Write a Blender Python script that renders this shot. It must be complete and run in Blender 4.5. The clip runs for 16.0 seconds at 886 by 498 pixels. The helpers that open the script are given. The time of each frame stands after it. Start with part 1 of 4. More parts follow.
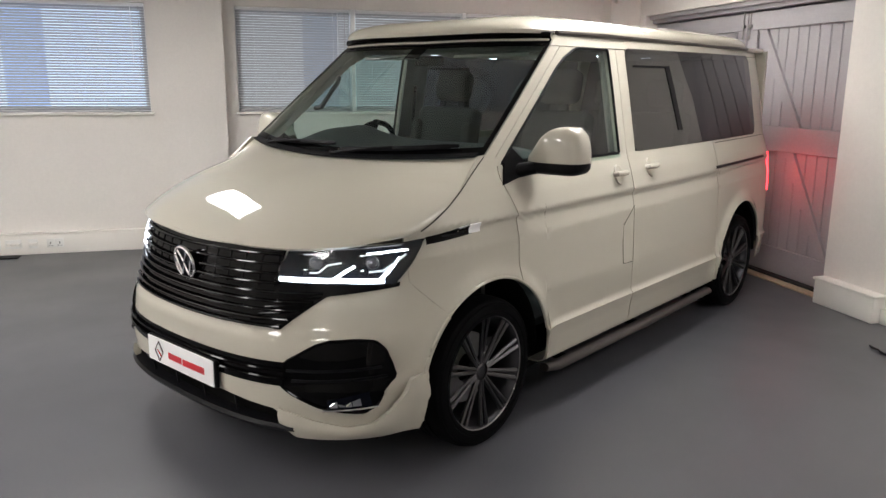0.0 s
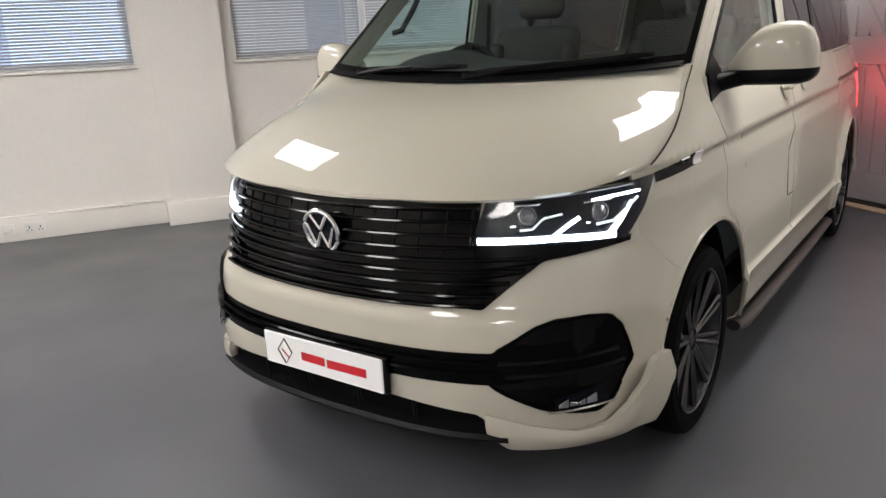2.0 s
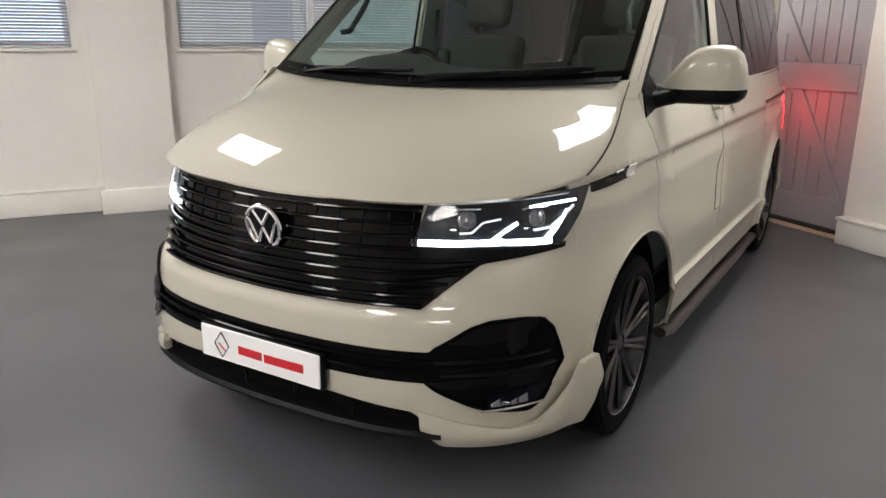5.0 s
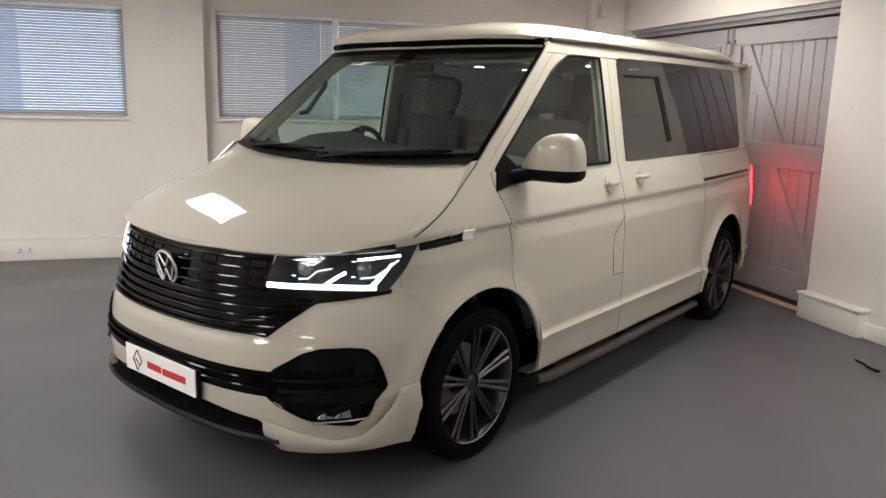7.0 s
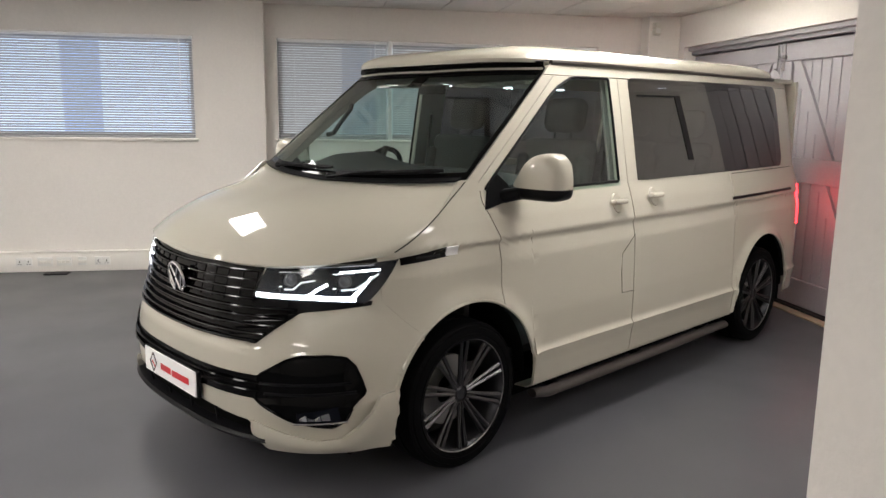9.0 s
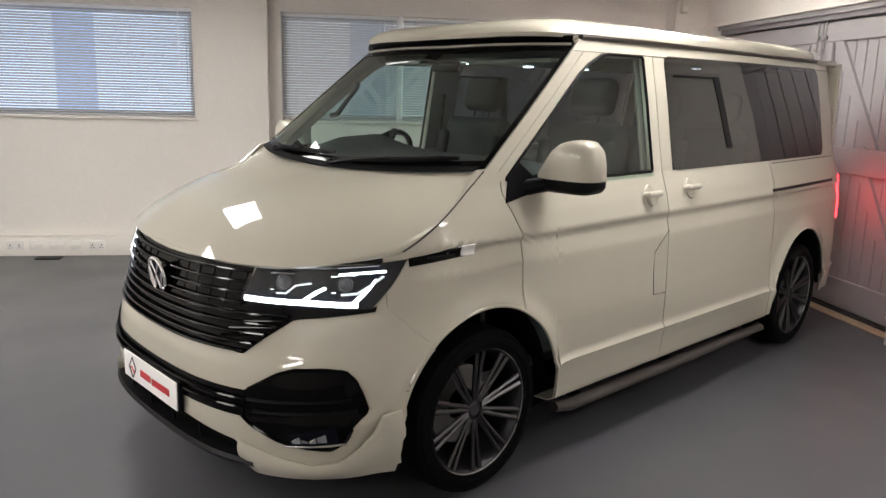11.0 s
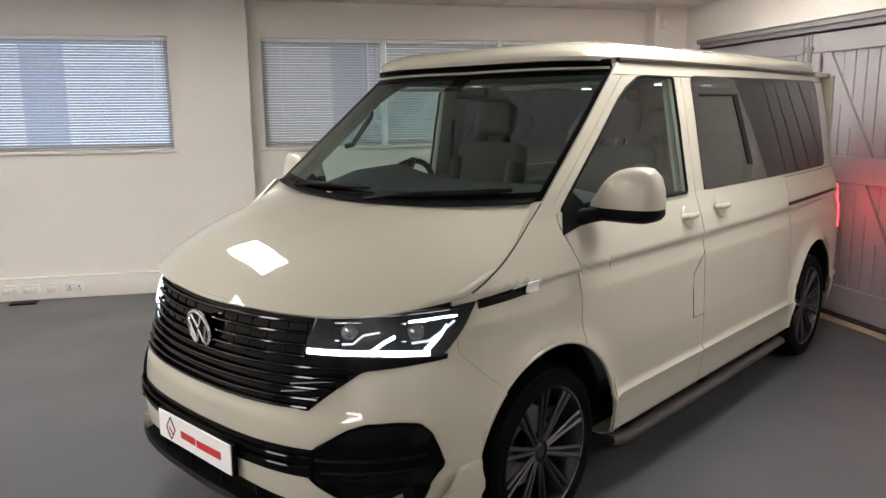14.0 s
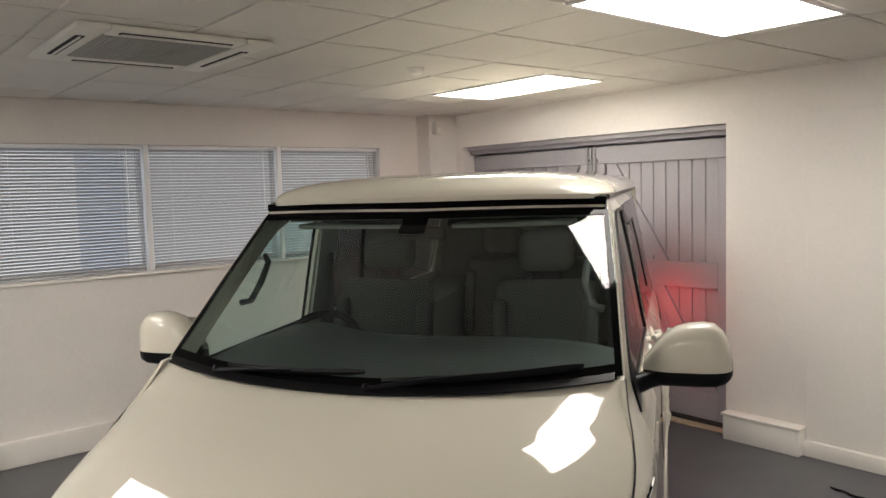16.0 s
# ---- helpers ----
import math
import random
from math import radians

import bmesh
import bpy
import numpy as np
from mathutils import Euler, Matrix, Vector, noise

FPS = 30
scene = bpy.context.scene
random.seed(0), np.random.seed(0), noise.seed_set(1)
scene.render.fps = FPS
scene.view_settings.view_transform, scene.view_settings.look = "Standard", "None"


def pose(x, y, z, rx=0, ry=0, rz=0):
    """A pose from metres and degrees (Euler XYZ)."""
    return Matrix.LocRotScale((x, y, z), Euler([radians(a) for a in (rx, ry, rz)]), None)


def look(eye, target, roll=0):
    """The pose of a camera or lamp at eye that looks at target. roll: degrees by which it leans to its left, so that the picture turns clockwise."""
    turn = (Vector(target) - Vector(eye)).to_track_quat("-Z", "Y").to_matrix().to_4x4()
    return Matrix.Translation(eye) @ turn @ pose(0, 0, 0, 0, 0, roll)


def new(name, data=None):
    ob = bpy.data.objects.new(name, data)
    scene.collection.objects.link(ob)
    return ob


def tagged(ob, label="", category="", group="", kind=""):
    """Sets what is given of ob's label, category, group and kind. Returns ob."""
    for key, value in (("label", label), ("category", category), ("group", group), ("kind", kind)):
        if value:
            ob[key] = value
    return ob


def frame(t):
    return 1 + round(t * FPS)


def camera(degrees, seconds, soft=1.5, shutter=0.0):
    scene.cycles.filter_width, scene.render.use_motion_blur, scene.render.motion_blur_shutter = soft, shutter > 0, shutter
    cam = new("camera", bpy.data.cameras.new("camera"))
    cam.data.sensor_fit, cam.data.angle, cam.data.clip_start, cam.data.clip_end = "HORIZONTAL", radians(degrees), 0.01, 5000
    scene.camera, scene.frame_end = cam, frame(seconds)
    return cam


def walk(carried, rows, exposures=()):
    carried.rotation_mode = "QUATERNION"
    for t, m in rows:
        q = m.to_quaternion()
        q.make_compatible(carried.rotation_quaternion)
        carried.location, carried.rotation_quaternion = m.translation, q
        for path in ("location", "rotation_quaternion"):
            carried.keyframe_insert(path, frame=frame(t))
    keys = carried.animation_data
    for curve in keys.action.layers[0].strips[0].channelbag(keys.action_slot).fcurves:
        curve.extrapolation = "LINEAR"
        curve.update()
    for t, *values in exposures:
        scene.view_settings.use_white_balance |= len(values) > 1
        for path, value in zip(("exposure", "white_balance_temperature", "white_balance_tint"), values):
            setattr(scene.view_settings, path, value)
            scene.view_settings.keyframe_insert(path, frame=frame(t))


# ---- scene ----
cam = camera(60.9, 16.0)
PATH = [
    (0, (2.869, -2.539, 1.613), (1.589, -1.063, 1.185), 0.4),
    (0.5, (2.764, -2.591, 1.586), (1.483, -1.12, 1.148), 0.2),
    (1, (2.483, -2.617, 1.517), (1.195, -1.157, 1.059), -0.9),
    (1.5, (2.033, -2.532, 1.474), (0.772, -1.057, 0.989), -2.9),
    (2, (1.67, -2.55, 1.44), (0.537, -0.995, 0.896), -2.9),
    (2.5, (1.368, -2.569, 1.391), (0.357, -0.943, 0.812), -2.1),
    (3, (1.171, -2.469, 1.356), (0.258, -0.792, 0.759), -1.2),
    (3.2, (1.095, -2.395, 1.325), (0.216, -0.7, 0.728), -0.6),
    (5.3, (1.891, -2.606, 1.497), (0.839, -0.984, 0.983), 0.7),
    (5.5, (2.026, -2.591, 1.518), (0.941, -0.982, 1.031), 1.0),
    (6, (2.259, -2.631, 1.519), (1.147, -1.028, 1.078), 2.4),
    (6.5, (2.499, -2.644, 1.575), (1.352, -1.062, 1.146), 2.4),
    (7, (2.76, -2.529, 1.563), (1.527, -1.003, 1.174), 1.4),
    (7.5, (2.964, -2.442, 1.586), (1.657, -0.967, 1.242), 0.7),
    (8, (3.112, -2.487, 1.584), (1.775, -1.042, 1.234), 1.2),
    (8.5, (3.211, -2.471, 1.606), (1.857, -1.051, 1.22), 1.5),
    (9, (3.196, -2.325, 1.594), (1.775, -0.962, 1.244), 0.8),
    (9.2, (3.132, -2.275, 1.58), (1.68, -0.942, 1.251), 0.3),
    (11.5, (2.889, -2.053, 1.591), (1.472, -0.702, 1.18), 1.8),
    (12, (2.886, -2.045, 1.594), (1.479, -0.684, 1.181), 2.0),
    (12.5, (2.887, -2.046, 1.591), (1.486, -0.681, 1.178), 1.9),
    (13, (2.873, -2.039, 1.591), (1.484, -0.658, 1.184), 1.5),
    (13.5, (2.772, -2.055, 1.576), (1.388, -0.667, 1.175), 1.1),
    (14, (2.5, -2.256, 1.646), (1.157, -0.818, 1.288), -0.5),
    (14.5, (2.214, -2.326, 1.761), (1.038, -0.737, 1.461), 0.8),
    (15, (1.808, -2.28, 1.905), (0.723, -0.604, 1.786), -0.6),
    (15.5, (1.361, -2.32, 1.893), (0.492, -0.521, 1.81), -1.8),
    (16, (0.961, -2.321, 1.913), (0.397, -0.409, 1.755), -1.7),
]
walk(cam, [(t, look(eye, target, roll)) for t, eye, target, roll in PATH],
     [(0.0, 0.02, 6180, 10), (2.5, 0.13, 6180, 10), (3.2, 0.14, 6180, 10), (5.5, 0.08, 6300, 10), (7.5, 0.02, 6340, 10), (13.8, 0.04, 6340, 10), (14.6, -0.04, 6450, 10), (15.2, -0.13, 6520, 10), (16.0, -0.13, 6520, 10)])

# ------------------------------------------------------------------ world and light
world = bpy.data.worlds.new("overcast_sky")
scene.world = world
world.use_nodes = True
wn = world.node_tree
sky = wn.nodes.new("ShaderNodeTexSky")
sky.sky_type, sky.sun_disc = "NISHITA", False
sky.sun_elevation, sky.sun_rotation = radians(35), radians(60)
wn.links.new(sky.outputs[0], wn.nodes["Background"].inputs[0])
wn.nodes["Background"].inputs[1].default_value = 0.12
PANEL_GLOW = 21.5


# ------------------------------------------------------------------ materials
def mat(name, colour=(0.5, 0.5, 0.5), rough=0.5, metal=0.0, grain=0.0, grain_size=40.0, stain=0.0, stain_size=1.5,
        bump=0.0, bump_size=120.0, coat=0.0, rough_var=0.0, emit=None, glow=0.0, spec=0.5):
    m = bpy.data.materials.new(name)
    m.use_nodes = True
    nt = m.node_tree
    b = nt.nodes["Principled BSDF"]
    b.inputs["Base Color"].default_value = (*colour, 1)
    b.inputs["Roughness"].default_value = rough
    b.inputs["Metallic"].default_value = metal
    b.inputs["Specular IOR Level"].default_value = spec
    b.inputs["Coat Weight"].default_value = coat
    b.inputs["Coat Roughness"].default_value = 0.02
    if emit:
        b.inputs["Emission Color"].default_value = (*emit, 1)
        b.inputs["Emission Strength"].default_value = glow
    co = nt.nodes.new("ShaderNodeTexCoord")

    def noise_at(size, detail=4):
        n = nt.nodes.new("ShaderNodeTexNoise")
        n.inputs["Scale"].default_value, n.inputs["Detail"].default_value = size, detail
        nt.links.new(co.outputs["Object"], n.inputs["Vector"])
        return n

    last = None
    for amount, size in ((grain, grain_size), (stain, stain_size)):
        if not amount:
            continue
        n = noise_at(size)
        r = nt.nodes.new("ShaderNodeMapRange")
        r.inputs[1].default_value, r.inputs[2].default_value = 0.3, 0.7
        r.inputs[3].default_value, r.inputs[4].default_value = 1 - amount, 1 + amount
        nt.links.new(n.outputs[0], r.inputs[0])
        v = nt.nodes.new("ShaderNodeVectorMath")
        v.operation = "MULTIPLY"
        if last is None:
            v.inputs[0].default_value = colour
        else:
            nt.links.new(last, v.inputs[0])
        nt.links.new(r.outputs[0], v.inputs[1])
        last = v.outputs[0]
    if last is not None:
        nt.links.new(last, b.inputs["Base Color"])
    if rough_var:
        n = noise_at(stain_size * 2.3)
        r = nt.nodes.new("ShaderNodeMapRange")
        r.inputs[1].default_value, r.inputs[2].default_value = 0.3, 0.7
        r.inputs[3].default_value, r.inputs[4].default_value = max(rough - rough_var, 0.02), rough + rough_var
        nt.links.new(n.outputs[0], r.inputs[0])
        nt.links.new(r.outputs[0], b.inputs["Roughness"])
    if bump:
        n = noise_at(bump_size, 6)
        p = nt.nodes.new("ShaderNodeBump")
        p.inputs["Strength"].default_value, p.inputs["Distance"].default_value = bump, 0.01
        nt.links.new(n.outputs[0], p.inputs["Height"])
        nt.links.new(p.outputs[0], b.inputs["Normal"])
    return m


def glass(name, tint, base=0.04):
    """A thin clear pane: it lets light through and mirrors more at a grazing angle."""
    m = bpy.data.materials.new(name)
    m.use_nodes = True
    nt = m.node_tree
    nt.nodes.clear()
    out = nt.nodes.new("ShaderNodeOutputMaterial")
    mix = nt.nodes.new("ShaderNodeMixShader")
    tr = nt.nodes.new("ShaderNodeBsdfTransparent")
    gl = nt.nodes.new("ShaderNodeBsdfGlossy")
    lw = nt.nodes.new("ShaderNodeLayerWeight")
    pw = nt.nodes.new("ShaderNodeMath")
    mr = nt.nodes.new("ShaderNodeMapRange")
    tr.inputs[0].default_value = (*tint, 1)
    gl.inputs["Roughness"].default_value = 0.0
    lw.inputs[0].default_value = 0.5
    pw.operation = "POWER"
    pw.inputs[1].default_value = 5.0
    mr.inputs[3].default_value, mr.inputs[4].default_value = base, 1.0
    nt.links.new(lw.outputs["Facing"], pw.inputs[0])
    nt.links.new(pw.outputs[0], mr.inputs[0])
    nt.links.new(mr.outputs[0], mix.inputs[0])
    nt.links.new(tr.outputs[0], mix.inputs[1])
    nt.links.new(gl.outputs[0], mix.inputs[2])
    nt.links.new(mix.outputs[0], out.inputs[0])
    return m


WALL = mat("white_wall_paint", (0.735, 0.702, 0.664), 0.75, grain=0.02, stain=0.05, stain_size=0.9, bump=0.12, bump_size=90)
SKIRT = mat("white_gloss_paint", (0.80, 0.77, 0.72), 0.4, stain=0.05, stain_size=2.0, bump=0.05)
FLOOR = mat("dark_grey_vinyl", (0.088, 0.089, 0.098), 0.37, grain=0.10, grain_size=160, stain=0.12, stain_size=0.7,
            bump=0.05, bump_size=220, rough_var=0.05)
TILE = mat("ceiling_tile", (0.66, 0.635, 0.585), 0.9, grain=0.05, grain_size=140, stain=0.05, stain_size=0.8, bump=0.15, bump_size=180)
PANEL = mat("light_panel", (0.9, 0.9, 0.9), 0.4, emit=(1.0, 0.942, 0.878), glow=PANEL_GLOW)
DOORP = mat("grey_door_paint", (0.33, 0.315, 0.33), 0.5, grain=0.04, grain_size=60, stain=0.08, stain_size=1.4, bump=0.08, bump_size=70)
DOORD = mat("grey_door_trim", (0.27, 0.26, 0.275), 0.5, grain=0.04, stain=0.06)
DARKGAP = mat("dark_gap", (0.02, 0.02, 0.02), 0.9)
SILLWOOD = mat("bare_wood_threshold", (0.45, 0.36, 0.24), 0.7, grain=0.15, grain_size=30)
BLIND = mat("blind_slat", (0.46, 0.46, 0.475), 0.5)
FRAMEW = mat("white_window_frame", (0.8, 0.8, 0.8), 0.35)
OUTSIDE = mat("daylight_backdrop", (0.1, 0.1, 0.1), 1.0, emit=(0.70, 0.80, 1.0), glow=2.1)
OUTSIDE_DIM = mat("dim_daylight_backdrop", (0.1, 0.1, 0.1), 1.0, emit=(0.86, 0.87, 0.90), glow=1.0)
PANE = glass("window_glass", (0.95, 0.97, 0.97))
ACW = mat("ac_white_plastic", (0.70, 0.68, 0.62), 0.5, stain=0.04)
ACG = mat("ac_grille_grey", (0.30, 0.29, 0.27), 0.6)
PLASTIC_W = mat("white_plastic", (0.78, 0.77, 0.74), 0.4)

PAINT = mat("beige_grey_car_paint", (0.475, 0.450, 0.378), 0.55, coat=1.0, spec=0.12, grain=0.012, grain_size=900)
GLOSSBLACK = mat("gloss_black", (0.002, 0.002, 0.0022), 0.06, spec=0.10)
SLATBLACK = mat("gloss_black_slat", (0.002, 0.002, 0.0024), 0.09, spec=0.28)
SATIN = mat("satin_black_plastic", (0.005, 0.005, 0.006), 0.38, spec=0.09, grain=0.1, grain_size=300, bump=0.05, bump_size=500)
RUBBER = mat("tyre_rubber", (0.004, 0.004, 0.0045), 0.62, spec=0.04, grain=0.12, grain_size=90, bump=0.06, bump_size=200)
ALLOY = mat("anthracite_alloy", (0.082, 0.080, 0.083), 0.30, metal=1.0)
ALLOYD = mat("dark_alloy", (0.05, 0.05, 0.055), 0.4, metal=0.8)
CHROME = mat("chrome", (0.85, 0.85, 0.86), 0.08, metal=1.0)
BRAKE = mat("brake_steel", (0.35, 0.34, 0.33), 0.35, metal=1.0)
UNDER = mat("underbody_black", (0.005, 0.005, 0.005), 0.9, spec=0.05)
SCREEN = glass("windscreen_glass", (0.76, 0.88, 0.85), 0.07)
SIDEGLASS = glass("side_glass", (0.76, 0.89, 0.86), 0.08)
TINT = glass("privacy_glass", (0.09, 0.092, 0.10), 0.13)
LAMPGLASS = glass("lamp_cover", (0.93, 0.95, 0.97), 0.05)
LED = mat("led_strip", (0.9, 0.9, 0.9), 0.3, emit=(0.92, 0.97, 1.0), glow=7.0)
GUIDE = mat("light_guide", (0.8, 0.82, 0.85), 0.25, emit=(0.92, 0.97, 1.0), glow=0.55)
SPOT = mat("led_spot", (0.9, 0.9, 0.9), 0.3, emit=(0.85, 0.93, 1.0), glow=12.0)
LAMPBLACK = mat("lamp_housing_black", (0.004, 0.005, 0.009), 0.22, spec=0.15)
LENS = mat("lamp_lens", (0.22, 0.23, 0.26), 0.12, metal=0.6, coat=0.5)
TAIL = mat("tail_lamp_red", (0.5, 0.01, 0.01), 0.15, emit=(1.0, 0.03, 0.04), glow=6.8)
SEAT = mat("grey_seat_fabric", (0.030, 0.029, 0.027), 0.9, grain=0.06, grain_size=60, stain=0.1, stain_size=5)
DASH = mat("dark_dashboard", (0.030, 0.031, 0.031), 0.6, grain=0.1, grain_size=300, bump=0.08, bump_size=400)
LINER = mat("grey_headliner", (0.24, 0.235, 0.22), 0.9)
PLATEW = mat("white_plate", (0.82, 0.82, 0.82), 0.3)
PLATER = mat("red_print", (0.55, 0.02, 0.03), 0.35)
PLATEK = mat("dark_print", (0.06, 0.03, 0.035), 0.4)
AWNING = mat("dark_bronze_rail", (0.045, 0.038, 0.033), 0.35, metal=0.5)
STEP = mat("side_bar_brown_grey", (0.050, 0.043, 0.040), 0.42, metal=0.2, stain=0.1, stain_size=6)


# ------------------------------------------------------------------ mesh helpers
def mesh_of(bm, name, material, smooth=True):
    me = bpy.data.meshes.new(name)
    bmesh.ops.recalc_face_normals(bm, faces=bm.faces)
    bm.to_mesh(me)
    bm.free()
    if material:
        me.materials.append(material)
    if smooth:
        me.polygons.foreach_set("use_smooth", [True] * len(me.polygons))
        me.set_sharp_from_angle(angle=radians(35))
    return me


def part(name, bm, material, parent, label="", smooth=True):
    ob = new(name, mesh_of(bm, name, material, smooth))
    ob.parent = parent
    if label:
        tagged(ob, label)
    return ob


def thing(name, label, category, m=None, group="", kind=""):
    ob = new(name)
    ob.empty_display_size = 0.1
    if m is not None:
        ob.matrix_world = m
    return tagged(ob, label, category, group, kind)


def solid(name, bm, material, label, category, m=None, group="", kind="", smooth=True):
    ob = new(name, mesh_of(bm, name, material, smooth))
    if m is not None:
        ob.matrix_world = m
    return tagged(ob, label, category, group, kind)


def box(x0, x1, y0, y1, z0, z1, bevel=0.0, seg=2, bm=None, m=None):
    own = bmesh.new()
    r = bmesh.ops.create_cube(own, size=1.0)
    for v in own.verts:
        v.co = Vector((x0 + (v.co.x + 0.5) * (x1 - x0), y0 + (v.co.y + 0.5) * (y1 - y0), z0 + (v.co.z + 0.5) * (z1 - z0)))
    if bevel:
        bmesh.ops.bevel(own, geom=own.edges[:], offset=bevel, segments=seg, affect="EDGES", profile=0.5)
    if m is not None:
        own.transform(m)
    if bm is None:
        return own
    return merge(bm, own)


def merge(bm, other):
    me = bpy.data.meshes.new("tmp")
    other.to_mesh(me)
    other.free()
    bm.from_mesh(me)
    bpy.data.meshes.remove(me)
    return bm


def sheet(rows, bm=None, closed_u=False, thick=0.0):
    """A grid of points as quads; with thick, a slab whose back lies inwards along the normals."""
    own = bm or bmesh.new()
    pts = [[Vector(p) for p in r] for r in rows]
    nr, nc = len(pts), len(pts[0])

    def skin(g):
        vs = [[own.verts.new(p) for p in r] for r in g]
        for i in range(nr - 1):
            for j in range(nc - (0 if closed_u else 1)):
                k = (j + 1) % nc
                own.faces.new((vs[i][j], vs[i][k], vs[i + 1][k], vs[i + 1][j]))
        return vs

    front = skin(pts)
    if thick:
        back_pts = []
        for i in range(nr):
            line = []
            for j in range(nc):
                du = pts[i][min(j + 1, nc - 1)] - pts[i][max(j - 1, 0)]
                dv = pts[min(i + 1, nr - 1)][j] - pts[max(i - 1, 0)][j]
                n = du.cross(dv)
                line.append(pts[i][j] - (n.normalized() * thick if n.length > 1e-12 else Vector()))
            back_pts.append(line)
        back = skin(back_pts)
        loop = [(0, j) for j in range(nc)] + [(i, nc - 1) for i in range(1, nr)] + [(nr - 1, j) for j in range(nc - 2, -1, -1)] + [(i, 0) for i in range(nr - 2, 0, -1)]
        for (a, b), (c, d) in zip(loop, loop[1:] + loop[:1]):
            own.faces.new((front[a][b], front[c][d], back[c][d], back[a][b]))
    return own


def tube(points, radius, sides=8, bm=None, closed=False, flat=1.0):
    """A round bar along points; radius may be a list."""
    own = bm or bmesh.new()
    pts = [Vector(p) for p in points]
    rings = []
    n = len(pts)
    for i, p in enumerate(pts):
        a = pts[(i - 1) % n] if closed or i else p
        b = pts[(i + 1) % n] if closed or i < n - 1 else p
        d = (b - a).normalized()
        up = Vector((0, 0, 1)) if abs(d.z) < 0.9 else Vector((0, 1, 0))
        s = d.cross(up).normalized()
        t = s.cross(d).normalized()
        r = radius[i] if isinstance(radius, (list, tuple)) else radius
        rings.append([own.verts.new(p + s * (r * math.cos(2 * math.pi * k / sides)) + t * (r * flat * math.sin(2 * math.pi * k / sides))) for k in range(sides)])
    for i in range(n if closed else n - 1):
        r0, r1 = rings[i], rings[(i + 1) % n]
        for k in range(sides):
            own.faces.new((r0[k], r0[(k + 1) % sides], r1[(k + 1) % sides], r1[k]))
    if not closed:
        own.faces.new(rings[0][::-1])
        own.faces.new(rings[-1])
    return own


def lathe(profile, sides=48, axis="x", bm=None, close=False):
    """Turn (radius, along) pairs round the x axis."""
    own = bm or bmesh.new()
    rings = []
    for r, a in profile:
        rings.append([own.verts.new((a, r * math.cos(2 * math.pi * k / sides), r * math.sin(2 * math.pi * k / sides))) for k in range(sides)])
    pairs = list(zip(rings, rings[1:])) + ([(rings[-1], rings[0])] if close else [])
    for r0, r1 in pairs:
        for k in range(sides):
            own.faces.new((r0[k], r0[(k + 1) % sides], r1[(k + 1) % sides], r1[k]))
    return own


def prism(outline, depth, m=None, bevel=0.0):
    """An outline in x and z, given depth along +y."""
    own = bmesh.new()
    f = own.faces.new([own.verts.new((p[0], 0, p[1])) for p in outline])
    ext = bmesh.ops.extrude_face_region(own, geom=[f])
    bmesh.ops.translate(own, verts=[v for v in ext["geom"] if isinstance(v, bmesh.types.BMVert)], vec=(0, depth, 0))
    if bevel:
        bmesh.ops.bevel(own, geom=own.edges[:], offset=bevel, segments=2, affect="EDGES", profile=0.5)
    if m is not None:
        own.transform(m)
    return own


def lerp(a, b, t):
    return a + (b - a) * t


def steps(n):
    return [i / n for i in range(n + 1)]


def table(points, v):
    """Value at v of a smooth line through (v, value) pairs."""
    if v <= points[0][0]:
        return points[0][1]
    for (a, p), (b, q) in zip(points, points[1:]):
        if v <= b:
            return lerp(p, q, (v - a) / (b - a))
    return points[-1][1]


# ------------------------------------------------------------------ the room (u along the door wall, v along the window wall)
ROOM = pose(0, 0, 0, 0, 0, -33.6)
U0, U1, V0, V1, H = -4.04, 5.4, -4.3, 3.785, 2.66
T = 0.22


def wall_with_openings(name, along, at, back, lo, hi, openings, label):
    """A wall along 'u' or 'v' with its face at 'at' and its back at 'back'; openings are (from, to, bottom, top)."""
    bm = bmesh.new()

    def slab(a, b, z0, z1):
        if along == "v":
            box(min(at, back), max(at, back), a, b, z0, z1, bm=bm)
        else:
            box(a, b, min(at, back), max(at, back), z0, z1, bm=bm)

    here = lo
    for a, b, z0, z1 in openings:
        slab(here, a, 0, H)
        if z0 > 0:
            slab(a, b, 0, z0)
        if z1 < H:
            slab(a, b, z1, H)
        here = b
    slab(here, hi, 0, H)
    return solid(name, bm, WALL, label, "wall", ROOM, kind="structure", smooth=False)


WIN = [(-4.0, -1.275), (-0.46, 2.95)]
SILL, HEAD = 1.325, 2.335
DOOR_A, DOOR_B, DOOR_H = -3.73, -0.835, 2.335

solid("floor", box(U0 - T, U1 + T, V0 - T, V1 + T + 0.2, -0.12, 0.0), FLOOR, "dark grey smooth vinyl showroom floor", "floor", ROOM, kind="structure", smooth=False)
wall_with_openings("wall_west", "v", U0, U0 - T, V0 - T, V1 + T + 0.2, [(a, b, SILL, HEAD) for a, b in WIN], "white painted wall with long blinded windows")
wall_with_openings("wall_north", "u", V1, V1 + 0.42, U0, U1 + T, [(DOOR_A, DOOR_B, 0, DOOR_H)], "white painted wall round the wide grey doors")
# Unseen closing walls, set close so that their white bounces light back.
solid("wall_east", box(U1, U1 + T, V0 - T, V1, 0, H), WALL, "plain white closing wall out of view", "wall", ROOM, kind="structure", smooth=False)
solid("wall_south", box(U0, U1, V0 - T, V0, 0, H), WALL, "plain white closing wall out of view", "wall", ROOM, kind="structure", smooth=False)


